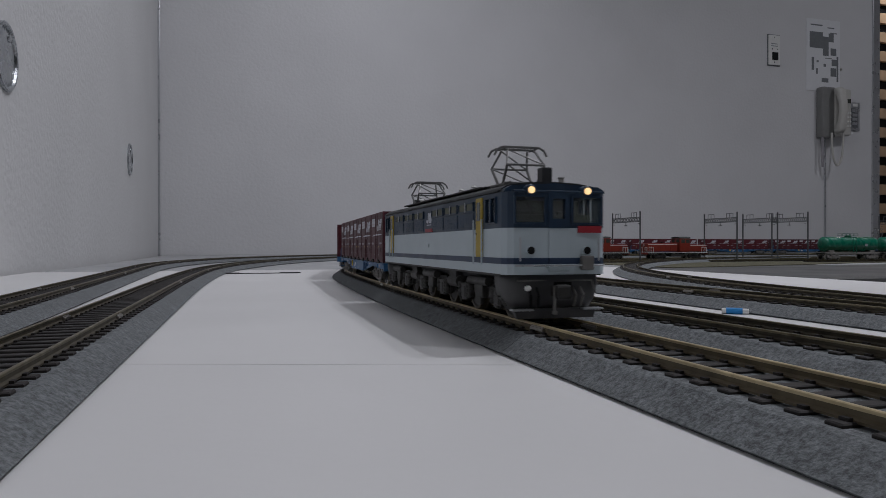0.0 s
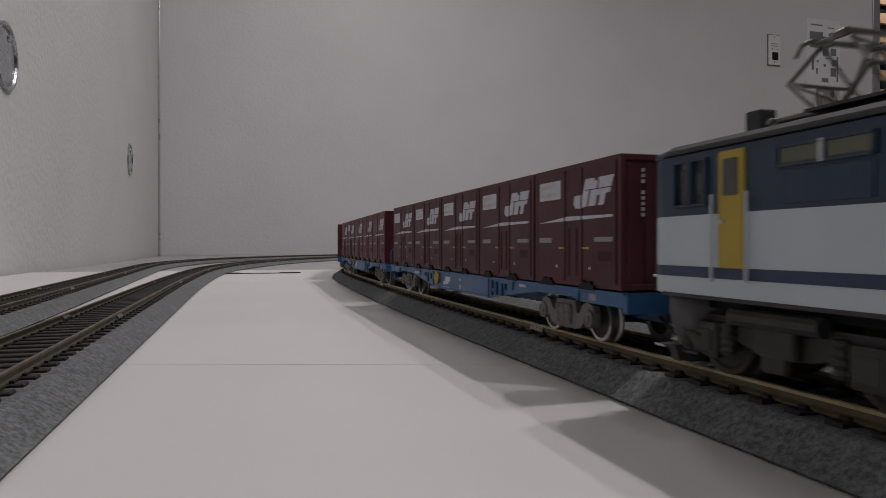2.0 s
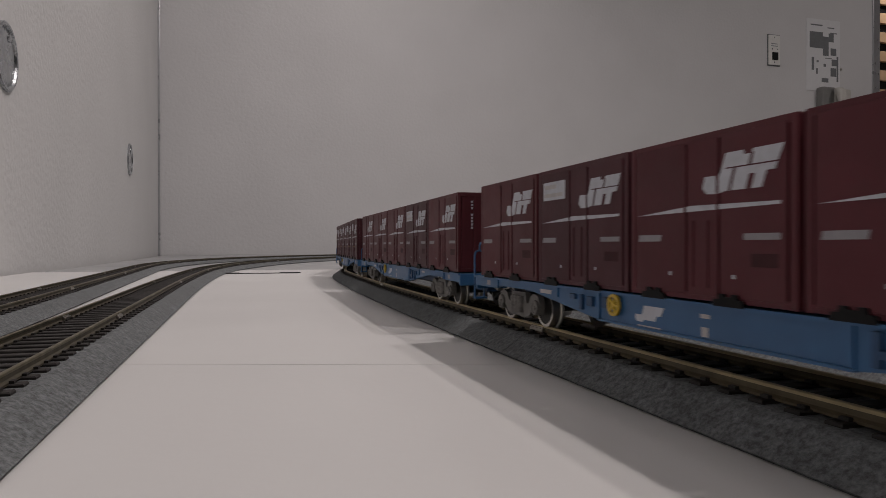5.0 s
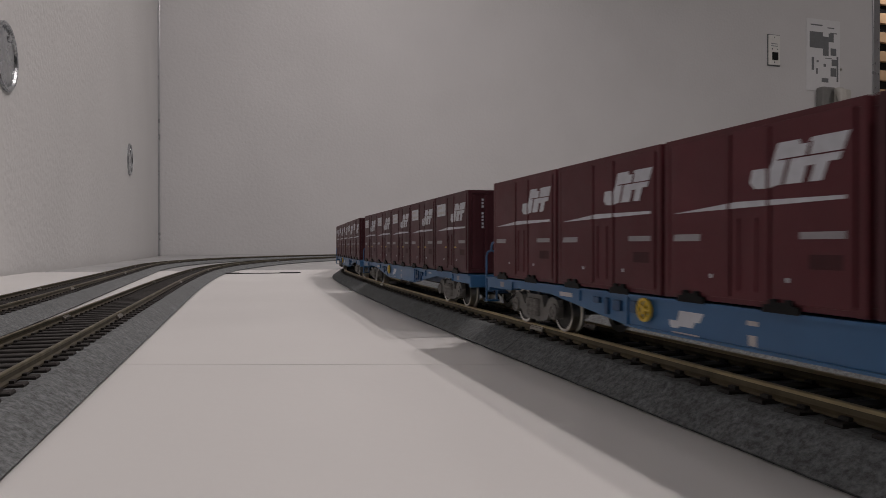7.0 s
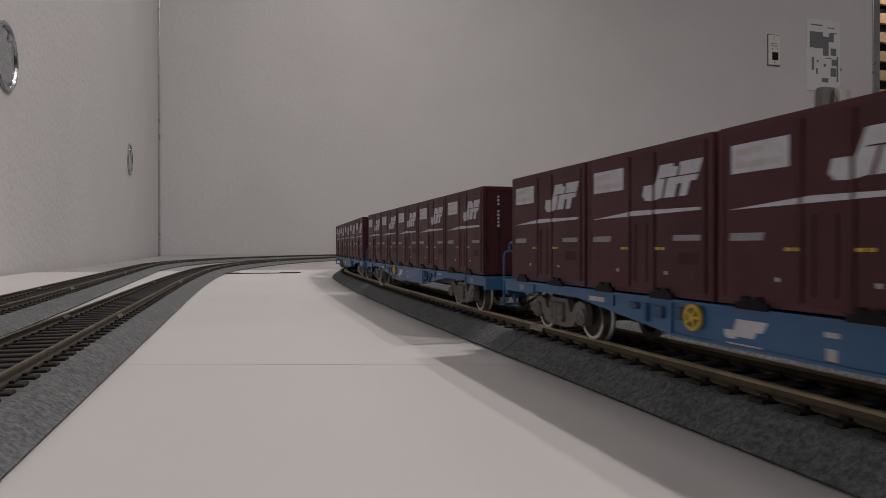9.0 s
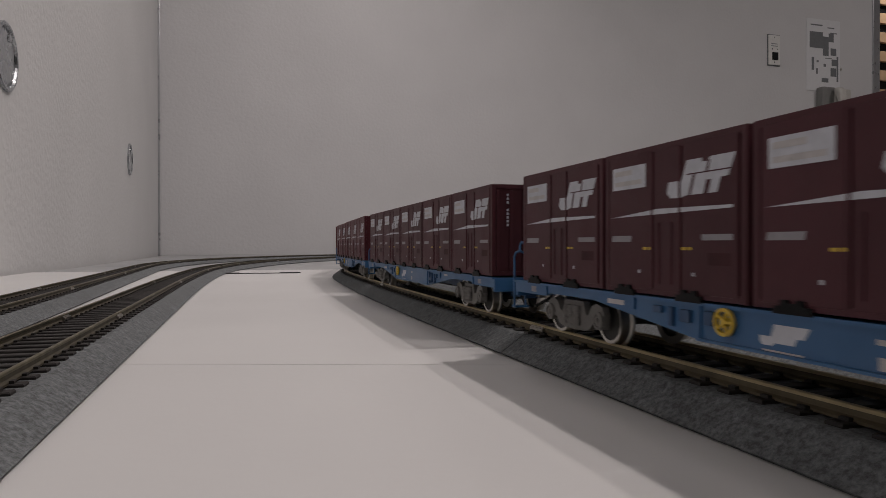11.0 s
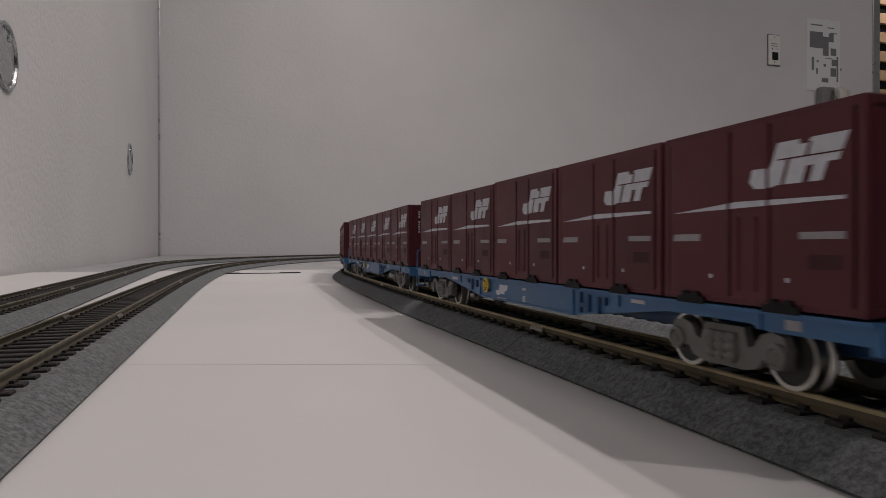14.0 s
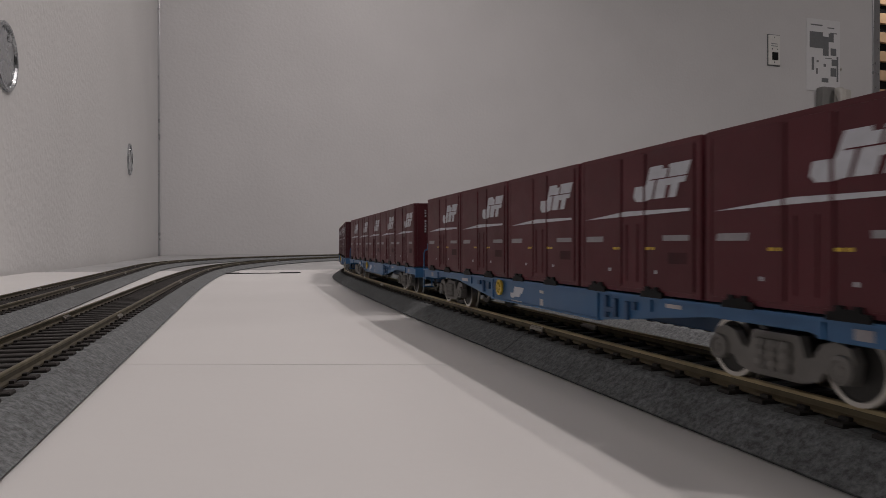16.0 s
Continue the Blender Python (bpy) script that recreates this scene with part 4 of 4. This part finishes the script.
def wall_fixtures():
    p = wall_plate("wall_control", "white wall control plate with small dark display", 2.367, EYE + 0.897, 62, 136, "white")
    part("frame", box(B(), 0, -1.5, 0, 70, 3.4, 144, 1), "print_grey", p)
    part("display", box(B(), 4, -8.4, -28, 34, 1.2, 36, 0.5), "black", p)
    for z in (28, 18):
        part("print_bar", box(B(), 0, -8.2, z, 36, 0.6, 3), "print_grey", p)
    for x in (-12, 16):
        part("button", box(B(), x, -8.6, 4, 6, 1.4, 6, 0.6), "print_grey", p)
    for z in (-56, 57):
        part("screw", lathe(B(), [(-9.0, 1.0), (-8.8, 3.4), (-7.8, 3.4)], "y", 12, (0, 0, z)), "print_grey", p)
    s = wall_plate("light_switch", "steel wall plate with four small switches beside the phone", 2.836, EYE + 0.619, 66, 134, "alu")
    part("insert", box(B(), 0, -8.6, -8, 40, 2, 92, 0.6), "print_grey", s)
    for z in (26, 6, -14, -34):
        part("switch", box(B(), 0, -10.2, z, 30, 3, 14, 0.8), "alu", s)
    part("label_strip", box(B(), 4, -8.6, 54, 30, 1.2, 14, 0.4), "white", s)
    # laminated floor plan pinned above the phone
    q = tagged(empty("wall_poster"), "laminated white floor plan sheet hanging on the wall", "poster")
    at(q, 2.655, WALL_Y, EYE + 0.897)
    part("sheet", box(B(), 0, -1.5, 0, 200, 1.0, 336), "paper", q)
    for x, z, w, hh in ((-42, 70, 78, 76), (14, 44, 34, 90), (46, 86, 30, 40)):
        part("plan_block", box(B(), x, -2.3, z, w, 0.5, hh), "print_grey", q)
    for i, (x, z, w, hh) in enumerate(((-40, 140, 70, 6), (44, 132, 40, 5), (60, 108, 40, 5), (-62, -42, 14, 60), (-34, -30, 12, 10), (8, -46, 14, 14), (-38, -76, 10, 26), (60, 20, 34, 34), (64, -30, 30, 30), (60, -76, 34, 40), (10, -116, 40, 20), (30, -12, 40, 4), (84, -60, 10, 120))):
        part("plan_mark", box(B(), x, -2.2, z, w, 0.4, hh), "print_grey", q)
    k = part("hanging_clip", lathe(B(), [(-7, 3.0), (-5, 5.5), (-1, 5.5)], "y", 14, (104, 0, -58)), "steel", q)
    # wall telephone
    t = tagged(empty("wall_telephone"), "beige wall telephone with hanging coiled cord and keypad", "telephone")
    at(t, 2.685, WALL_Y, EYE + 0.628)
    # left side of the telephone, its shade painted as darker grey
    part("back_box", box(B(), -34, -20, -4, 76, 40, 236, 8), "phone_box", t, "wall box behind the telephone, shade put into its grey")
    part("base", box(B(), 42, -26, -2, 92, 50, 218, 10), "phone", t)
    hs, rows = B(), []
    for k in range(17):
        z = -104 + k * 13
        bow = (z / 104.0) ** 2
        hw, hd = (19 + 5 * bow) * (0.7 if k in (0, 16) else 1), (12 + 9 * bow) * (0.7 if k in (0, 16) else 1)
        rows.append([hs.verts.new((-2 + hw * math.copysign(abs(math.cos(a)) ** 0.6, math.cos(a)), -88 + 24 * bow + hd * math.copysign(abs(math.sin(a)) ** 0.6, math.sin(a)), z)) for a in (2 * math.pi * (i + 0.5) / 16 for i in range(16))])
    for a, b in zip(rows, rows[1:]):
        for i in range(16):
            hs.faces.new((a[i], a[(i + 1) % 16], b[(i + 1) % 16], b[i]))
    hs.faces.new(rows[0])
    hs.faces.new(rows[-1][::-1])
    part("receiver", hs, "phone", t, "curved beige receiver", True)
    for i in range(12):
        part("key", box(B(), 50 + (i % 3) * 14, -52, -6 - (i // 3) * 20, 9, 4, 9, 1), "white", t)
    part("display", box(B(), 62, -51.5, 50, 40, 2, 20, 0.6), "window_dark", t)
    part("lamp_key", box(B(), 54, -53, 26, 18, 3, 9, 1), "steel", t)
    bm = B()
    pts = [(-4 + 34 * math.cos(math.pi + math.pi * i / 24), -58, -104 - 150 * math.sin(math.pi * i / 24) ** 0.8) for i in range(25)]
    for a, b in zip(pts, pts[1:]):
        rod(bm, a, b, 5.0, 8)
    part("coiled_cord", bm, "phone", t, "beige coiled cord")
    part("hanging_strap", box(B(), -62, -30, -185, 12, 6, 150, 2), "decal_grey", t)
    c = part("cable_conduit", box(B(), 2664, WALL_Y * mm - 4, 1080, 6, 8, 640, 1.5), "alu")
    tagged(c, "thin grey cable conduit running down the wall", "conduit")

# ---------- yard at the back ----------


def flat_track(x0, x1, y):
    tr = tagged(empty("yard_track"), "yard track with brassy rails lying flat on brown turf", "railway track", "tracks of the yard")
    z = BOARD * mm + 0.8
    bm = B()
    n = int((x1 - x0) / 0.0085)
    for i in range(n):
        box(bm, (x0 + (i + 0.5) * (x1 - x0) / n) * mm, y * mm, z + 0.7, 3.3, 31, 1.6)
    tagged(part("sleepers", bm, "sleeper", tr), kind="stuff")
    for s in (-8.75, 8.75):
        part("rail", box(B(), (x0 + x1) * 500, y * mm + s, z + 2.9, (x1 - x0) * mm, 1.1, 2.2, 0.2), "rail", tr)
    return tr


YARD_RAIL = BOARD + 0.0048


def diesel(x, y):
    d = tagged(empty("diesel_locomotive"), "small orange-red diesel locomotive with white lines", "locomotive", "diesel locomotives in the yard")
    at(d, x, y, YARD_RAIL, 90)
    hl = 75.0
    part("long_hood", box(B(), 0, 36, 24.4, 25, 74, 17.6, 1.6), "diesel_red", d)
    part("short_hood", box(B(), 0, -51, 23.2, 25, 44, 15.2, 1.6), "diesel_red", d)
    cab = part("cab", box(B(), 0, -18, 29.6, 32, 26, 29, 2.2), "diesel_red", d)
    part("cab_roof", prism(B(), [(-16.5, 44), (-13, 46.6), (0, 47.6), (13, 46.6), (16.5, 44)], "y", -32, -4), "under", d)
    for s in (-1, 1):
        for y0 in (-24, -12):
            part("cab_window", box(B(), s * 16.0, y0, 38, 0.8, 8.4, 7.4, 0.3), "window_dark", d)
        for yy in (-31.2, -4.8):
            part("cab_window", box(B(), s * 8.2, yy, 38.6, 10, 0.8, 6.6, 0.3), "window_dark", d)
        part("white_line", box(B(), s * 12.6, 36, 31.0, 0.4, 72, 1.0), "white", d)
        part("white_line", box(B(), s * 12.6, -51, 29.0, 0.4, 42, 1.0), "white", d)
        part("white_line", box(B(), s * 16.1, 0, 13.2, 0.5, 148, 1.0), "white", d)
        bm = B()
        for yy in (60, 66, 71):
            rod(bm, (s * 15, yy, 13.6), (s * 15, yy, 25), 0.45, 6)
        rod(bm, (s * 15, 60, 25), (s * 15, 71, 25), 0.45, 6)
        part("handrail", bm, "white", d)
        bm = B()
        for yy in (-60, -66, -71):
            rod(bm, (s * 15, yy, 13.6), (s * 15, yy, 25), 0.45, 6)
        rod(bm, (s * 15, -60, 25), (s * 15, -71, 25), 0.45, 6)
        part("handrail", bm, "white", d)
        for i in range(5):
            part("hood_door", box(B(), s * 12.5, 12 + i * 12, 23, 0.6, 10, 11, 0.3), "diesel_red", d)
        part("fuel_tank", box(B(), s * 11, 0, 8.5, 8, 34, 7, 1.2), "under", d)
    for s in (-1, 1):
        part("end_beam", box(B(), 0, s * 74.4, 11.6, 32, 1.6, 4.4, 0.3), "diesel_red", d)
        bm = B()
        for x0 in (-12, -5, 5, 12):
            rod(bm, (x0, s * 74, 13.6), (x0, s * 74, 25), 0.5, 6)
        rod(bm, (-12, s * 74, 25), (-5, s * 74, 25), 0.5, 6)
        rod(bm, (5, s * 74, 25), (12, s * 74, 25), 0.5, 6)
        part("end_rail", bm, "white", d)
        part("headlight", lathe(B(), [(s * 73.2, 2.2), (s * 74.4, 2.0), (s * 74.8, 1.0)], "y", 14, (0, 0, 29)), "steel", d)
        part("coupler", box(B(), 0, s * 77, 8.4, 4, 5, 3.4, 0.6), "under", d)
    part("frame", box(B(), 0, 0, 12.6, 31.6, 149, 2.2, 0.3), "black", d)
    part("exhaust", lathe(B(), [(33, 2.2), (36, 2.2), (36.4, 1.6)], "z", 12, (0, 30, 0)), "black", d)
    bogie(d, 44, "under")
    bogie(d, -44, "under")
    return d


def tank_wagon(x, y):
    t = tagged(empty("tank_wagon"), "glossy green model tank wagon with roof walkway in the yard", "tank wagon", "tank wagons in the yard")
    at(t, x, y, YARD_RAIL, -90)
    r, hl = 14.8, 68.0
    prof = [(-hl, 1.0), (-hl, 7), (-hl + 1.5, 11.5), (-hl + 4.5, 14.6), (-hl + 8, r), (hl - 8, r), (hl - 4.5, 14.6), (hl - 1.5, 11.5), (hl, 7), (hl, 1.0)]
    part("tank", lathe(B(), prof, "y", 36, (0, 0, 31)), "tank_green", t, "glossy green tank", smooth=True)
    for yy in (-44, 0, 44):
        part("tank_strap", lathe(B(), [(yy - 0.9, r + 0.3), (yy + 0.9, r + 0.3)], "y", 36, (0, 0, 31)), "tank_green", t)
    part("dome", lathe(B(), [(45, 6.4), (48.6, 6.4), (49.4, 5)], "z", 20), "tank_green", t)
    part("walkway", box(B(), 0, 0, 48.2, 11, 40, 0.7), "tank_green", t)
    for sx in (-1, 1):
        bm = B()
        for yy in (-20, -10, 0, 10, 20):
            rod(bm, (sx * 5.5, yy, 48), (sx * 5.5, yy, 52.6), 0.35, 6)
        rod(bm, (sx * 5.5, -20, 52.6), (sx * 5.5, 20, 52.6), 0.35, 6)
        part("walkway_rail", bm, "tank_green", t)
        part("side_frame", box(B(), sx * 11.5, 0, 13.4, 2.2, 138, 3.6, 0.3), "grey_bogie", t)
        part("ladder", box(box(B(), sx * 16.2, -4, 30, 0.7, 0.8, 32), sx * 16.2, 4, 30, 0.7, 0.8, 32), "tank_green", t)
        part("data_plate", box(B(), sx * 16.4, 30, 30, 0.4, 8, 4), "decal_grey", t)
    for yy in (-52, 52):
        part("saddle", box(B(), 0, yy, 16, 22, 12, 6, 1), "grey_bogie", t)
        part("end_platform", box(B(), 0, yy * 1.33, 14.6, 28, 6, 0.8), "grey_bogie", t)
    for s in (-1, 1):
        part("coupler", box(B(), 0, s * 72, 8.4, 4, 8, 3.2, 0.6), "under", t)
    bogie(t, 50)
    bogie(t, -50)
    return t


def portal(x, tall):
    p = tagged(empty("catenary_portal"), "grey lattice catenary portal with two posts over yard tracks", "catenary mast", "catenary portals of the yard")
    at(p, x, 1.2525, BOARD + 0.0008)
    half = 52.5
    for s in (-1, 1):
        part("post", rod(B(), (0, s * half, 0), (0, s * half, tall), 1.6, 10), "mast", p)
        part("foot", box(B(), 0, s * half, 0.9, 6, 6, 1.8, 0.4), "mast", p)
        # frame above the beam
        bm = B()
        for y in (s * 20, s * 30, s * 40):
            rod(bm, (0, y, tall - 12), (0, y, tall - 2.5), 0.6, 6)
        rod(bm, (0, s * 20, tall - 2.5), (0, s * 40, tall - 2.5), 0.6, 6)
        part("wire_frame", bm, "mast", p)
        bm = B()
        rod(bm, (0, s * half, tall - 24), (0, s * (half - 9), tall - 26), 0.5, 6)
        part("side_bracket", bm, "mast", p)
    part("chord", box(B(), 0, 0, tall - 12, 2.0, 2 * half, 1.1), "mast", p)
    part("chord", box(B(), 0, 0, tall - 21, 2.0, 2 * half, 1.1), "mast", p)
    bm = B()
    n = 18
    for i in range(n):
        y0, y1 = -half + 2 * half * i / n, -half + 2 * half * (i + 1) / n
        a, b = tall - 21, tall - 12
        rod(bm, (0, y0, a), (0, y1, b), 0.6, 5)
        rod(bm, (0, y0, b), (0, y1, a), 0.6, 5)
    part("lattice", bm, "mast", p)
    bm = B()
    rod(bm, (0, 0, tall - 21), (0, 0, tall - 28), 0.7, 6)
    rod(bm, (0, -5, tall - 28), (0, 5, tall - 28), 0.7, 6)
    part("hanger", bm, "mast", p)
    return p


def yard():
    outline = [(620, 880), (760, 900), (980, 965), (1180, 1030), (1500, 1062), (2500, 1075), (2500, 1650), (620, 1650)]
    g = part("yard_turf", prism(B(), outline, "z", BOARD * mm - 0.35, BOARD * mm + 0.8), "ground")
    tagged(g, "brown-green scenery turf mat under the yard tracks", "scenery mat")
    for y in (1.165, 1.225, 1.285, 1.345, 1.405):
        flat_track(0.66, 2.45, y)
    # short siding in front with the tank wagons
    flat_track(1.09, 1.43, 1.085)
    diesel(0.905, 1.262)
    diesel(0.713, 1.264)
    tank_wagon(1.190, 1.085)
    tank_wagon(1.342, 1.085)
    for x, tall in ((0.782, 102), (1.017, 104), (1.122, 105), (1.204, 107), (1.53, 106)):
        portal(x, tall)
    e = tagged(empty("electric_locomotive"), "dark blue electric locomotive parked behind the tank wagons", "locomotive")
    at(e, 1.470, 1.225, YARD_RAIL, -90)
    part("body", box(B(), 0, 0, 28, 34, 150, 26, 2), "loco_blue", e)
    part("roof", prism(B(), [(-17, 41), (-14, 43.5), (0, 44.5), (14, 43.5), (17, 41)], "y", -74, 74), "loco_roof", e)
    part("underframe", box(B(), 0, 0, 12.6, 30, 148, 5), "black", e)
    pantograph(e, -38, 24)
    bogie(e, 48)
    bogie(e, -48)


def small_things():
    t = tagged(empty("rail_cleaner"), "small white and blue plastic cap lying between two tracks", "plastic cap")
    at(t, 0.2287, 0.2710, BOARD, -40)
    part("body", rod(B(), (-6.0, 0, 1.4), (6.0, 0, 1.4), 1.4, 14), "white", t)
    part("sleeve", rod(B(), (-4.0, 0, 1.55), (3.2, 0, 1.55), 1.55, 14), "erase_blue", t, "bright blue sleeve")

# ---------- the moving train ----------
# where the nose of the locomotive stands on the main path, in metres short of the camera's side
NOSE = [(0.0, 0.1940), (0.5, 0.1263), (1.0, 0.0572), (1.5, 0.0003), (2.0, -0.0710), (2.5, -0.1368), (3.0, -0.2063), (3.5, -0.2698), (4.0, -0.3395), (6.5, -0.6717), (7.0, -0.7424), (7.5, -0.8091),
        (8.0, -0.8790), (8.5, -0.9449), (9.0, -1.0162), (11.5, -1.3494), (12.0, -1.4165), (12.5, -1.4811), (13.0, -1.5484), (13.5, -1.6114), (14.0, -1.6806), (14.5, -1.7462), (15.0, -1.8150), (15.5, -1.8804), (16.0, -1.9510)]
WAGON_PITCH = 0.25805
LOCO_TO_WAGON = 0.3230
LOAD_SHIFT, LOAD_SIDE = 0.002, 0.0011       # the containers sit a little forward and to one side on each wagon
WAGONS = 12


def rear(t):
    """Way still to go at t for the nose, by straight pieces."""
    for (t0, a), (t1, b) in zip(NOSE, NOSE[1:]):
        if t <= t1:
            return a + (b - a) * (t - t0) / (t1 - t0)
    return NOSE[-1][1]


def spot(q):
    """Point and heading of the main path q metres past y = 0."""
    return PATHS["main"].where(q - START)


def ride(q, half):
    """Pose of a vehicle whose middle is at q, carried on two pivots."""
    xa, ya, _ = spot(q - half)
    xb, yb, _ = spot(q + half)
    turn = math.degrees(math.atan2(-(xa - xb), ya - yb))
    return pose((xa + xb) / 2, (ya + yb) / 2, RAIL, 0, 0, turn), turn


TIMES = [i * 0.25 for i in range(65)]


def key_vehicle(ob, offset, half, pivots):
    rows, turns = [], [[] for _ in pivots]
    for t in TIMES:
        q = rear(t) + offset
        m, turn = ride(q, half)
        rows.append((t, m))
        for k, (b, y) in enumerate(pivots):
            h = spot(q - y)[2]
            d = (180 - math.degrees(h)) - turn
            d = (d + 180) % 360 - 180
            turns[k].append((t, pose(0, y, 0, 0, 0, d)))
    walk(ob, rows)
    for (b, y), r in zip(pivots, turns):
        walk(b, r)


WHEEL_TIMES = [i * 0.05 for i in range(321)]


def roll_wheels(ob, r):
    base = ob.location.copy()
    q0 = rear(0)
    walk(ob, [(t, pose(base.x, base.y, base.z, -math.degrees((q0 - rear(t)) / r) % 360)) for t in WHEEL_TIMES])


def motions():
    key_vehicle(LOCO, 0.0955, 0.064, [(b, b.location.y) for b in LOCO.children if b.name.startswith("bogie")])
    for b in LOCO.children:
        if b.name.startswith("bogie"):
            for w in b.children:
                if w.name.startswith("wheelset"):
                    roll_wheels(w, 0.0070)
    for k, w in enumerate(TRAIN):
        off = LOCO_TO_WAGON + k * WAGON_PITCH
        key_vehicle(w, off, 0.0865, [(b, b.location.y) for b in w.children if b.name.startswith("bogie")])
        for b in w.children:
            if b.name.startswith("bogie"):
                for ws in b.children:
                    if ws.name.startswith("wheelset"):
                        roll_wheels(ws, 0.0054)
    for c, k, y in CARGO:
        rows = []
        for t in TIMES:
            m, _ = ride(rear(t) + LOCO_TO_WAGON + k * WAGON_PITCH, 0.0865)
            rows.append((t, m @ pose(LOAD_SIDE, y + LOAD_SHIFT, DECK * 0.001)))
        walk(c, rows)

# ---------- build ----------
room()
tables()
LOCO = locomotive()
TRAIN = [wagon()]
for _ in range(WAGONS - 1):
    TRAIN.append(copy_thing(TRAIN[0], Matrix.Identity(4)))
# kinds of container on each wagon, from its front to its rear: P panel, Y panel and yellow marks, N neither, T neither and a little taller
LOADING = ["YYYYY", "NNNPN", "NPNNN", "YYYYY", "YYYYY", "YYYYY", "TTTNN", "BBBBB", "NNNNN", "YYYYY", "NNNNN", "YYYYY"]
MOULD = {"P": container("panel"), "Y": container("marked"), "N": container("plain"), "B": container("banded"), "T": container("plain", 0.35)}
used, CARGO = set(), []
for k in range(WAGONS):
    for i, kind in enumerate(LOADING[k]):
        src_c = MOULD[kind]
        c = src_c if kind not in used else copy_thing(src_c, Matrix.Identity(4))
        used.add(kind)
        CARGO.append((c, k, (2 - i) * CP * 0.001))
for kind, ob in MOULD.items():
    if kind not in used:
        for o in [*ob.children_recursive, ob]:
            bpy.data.objects.remove(o)
handles()
wall_fixtures()
yard()
small_things()
tracks()

motions()
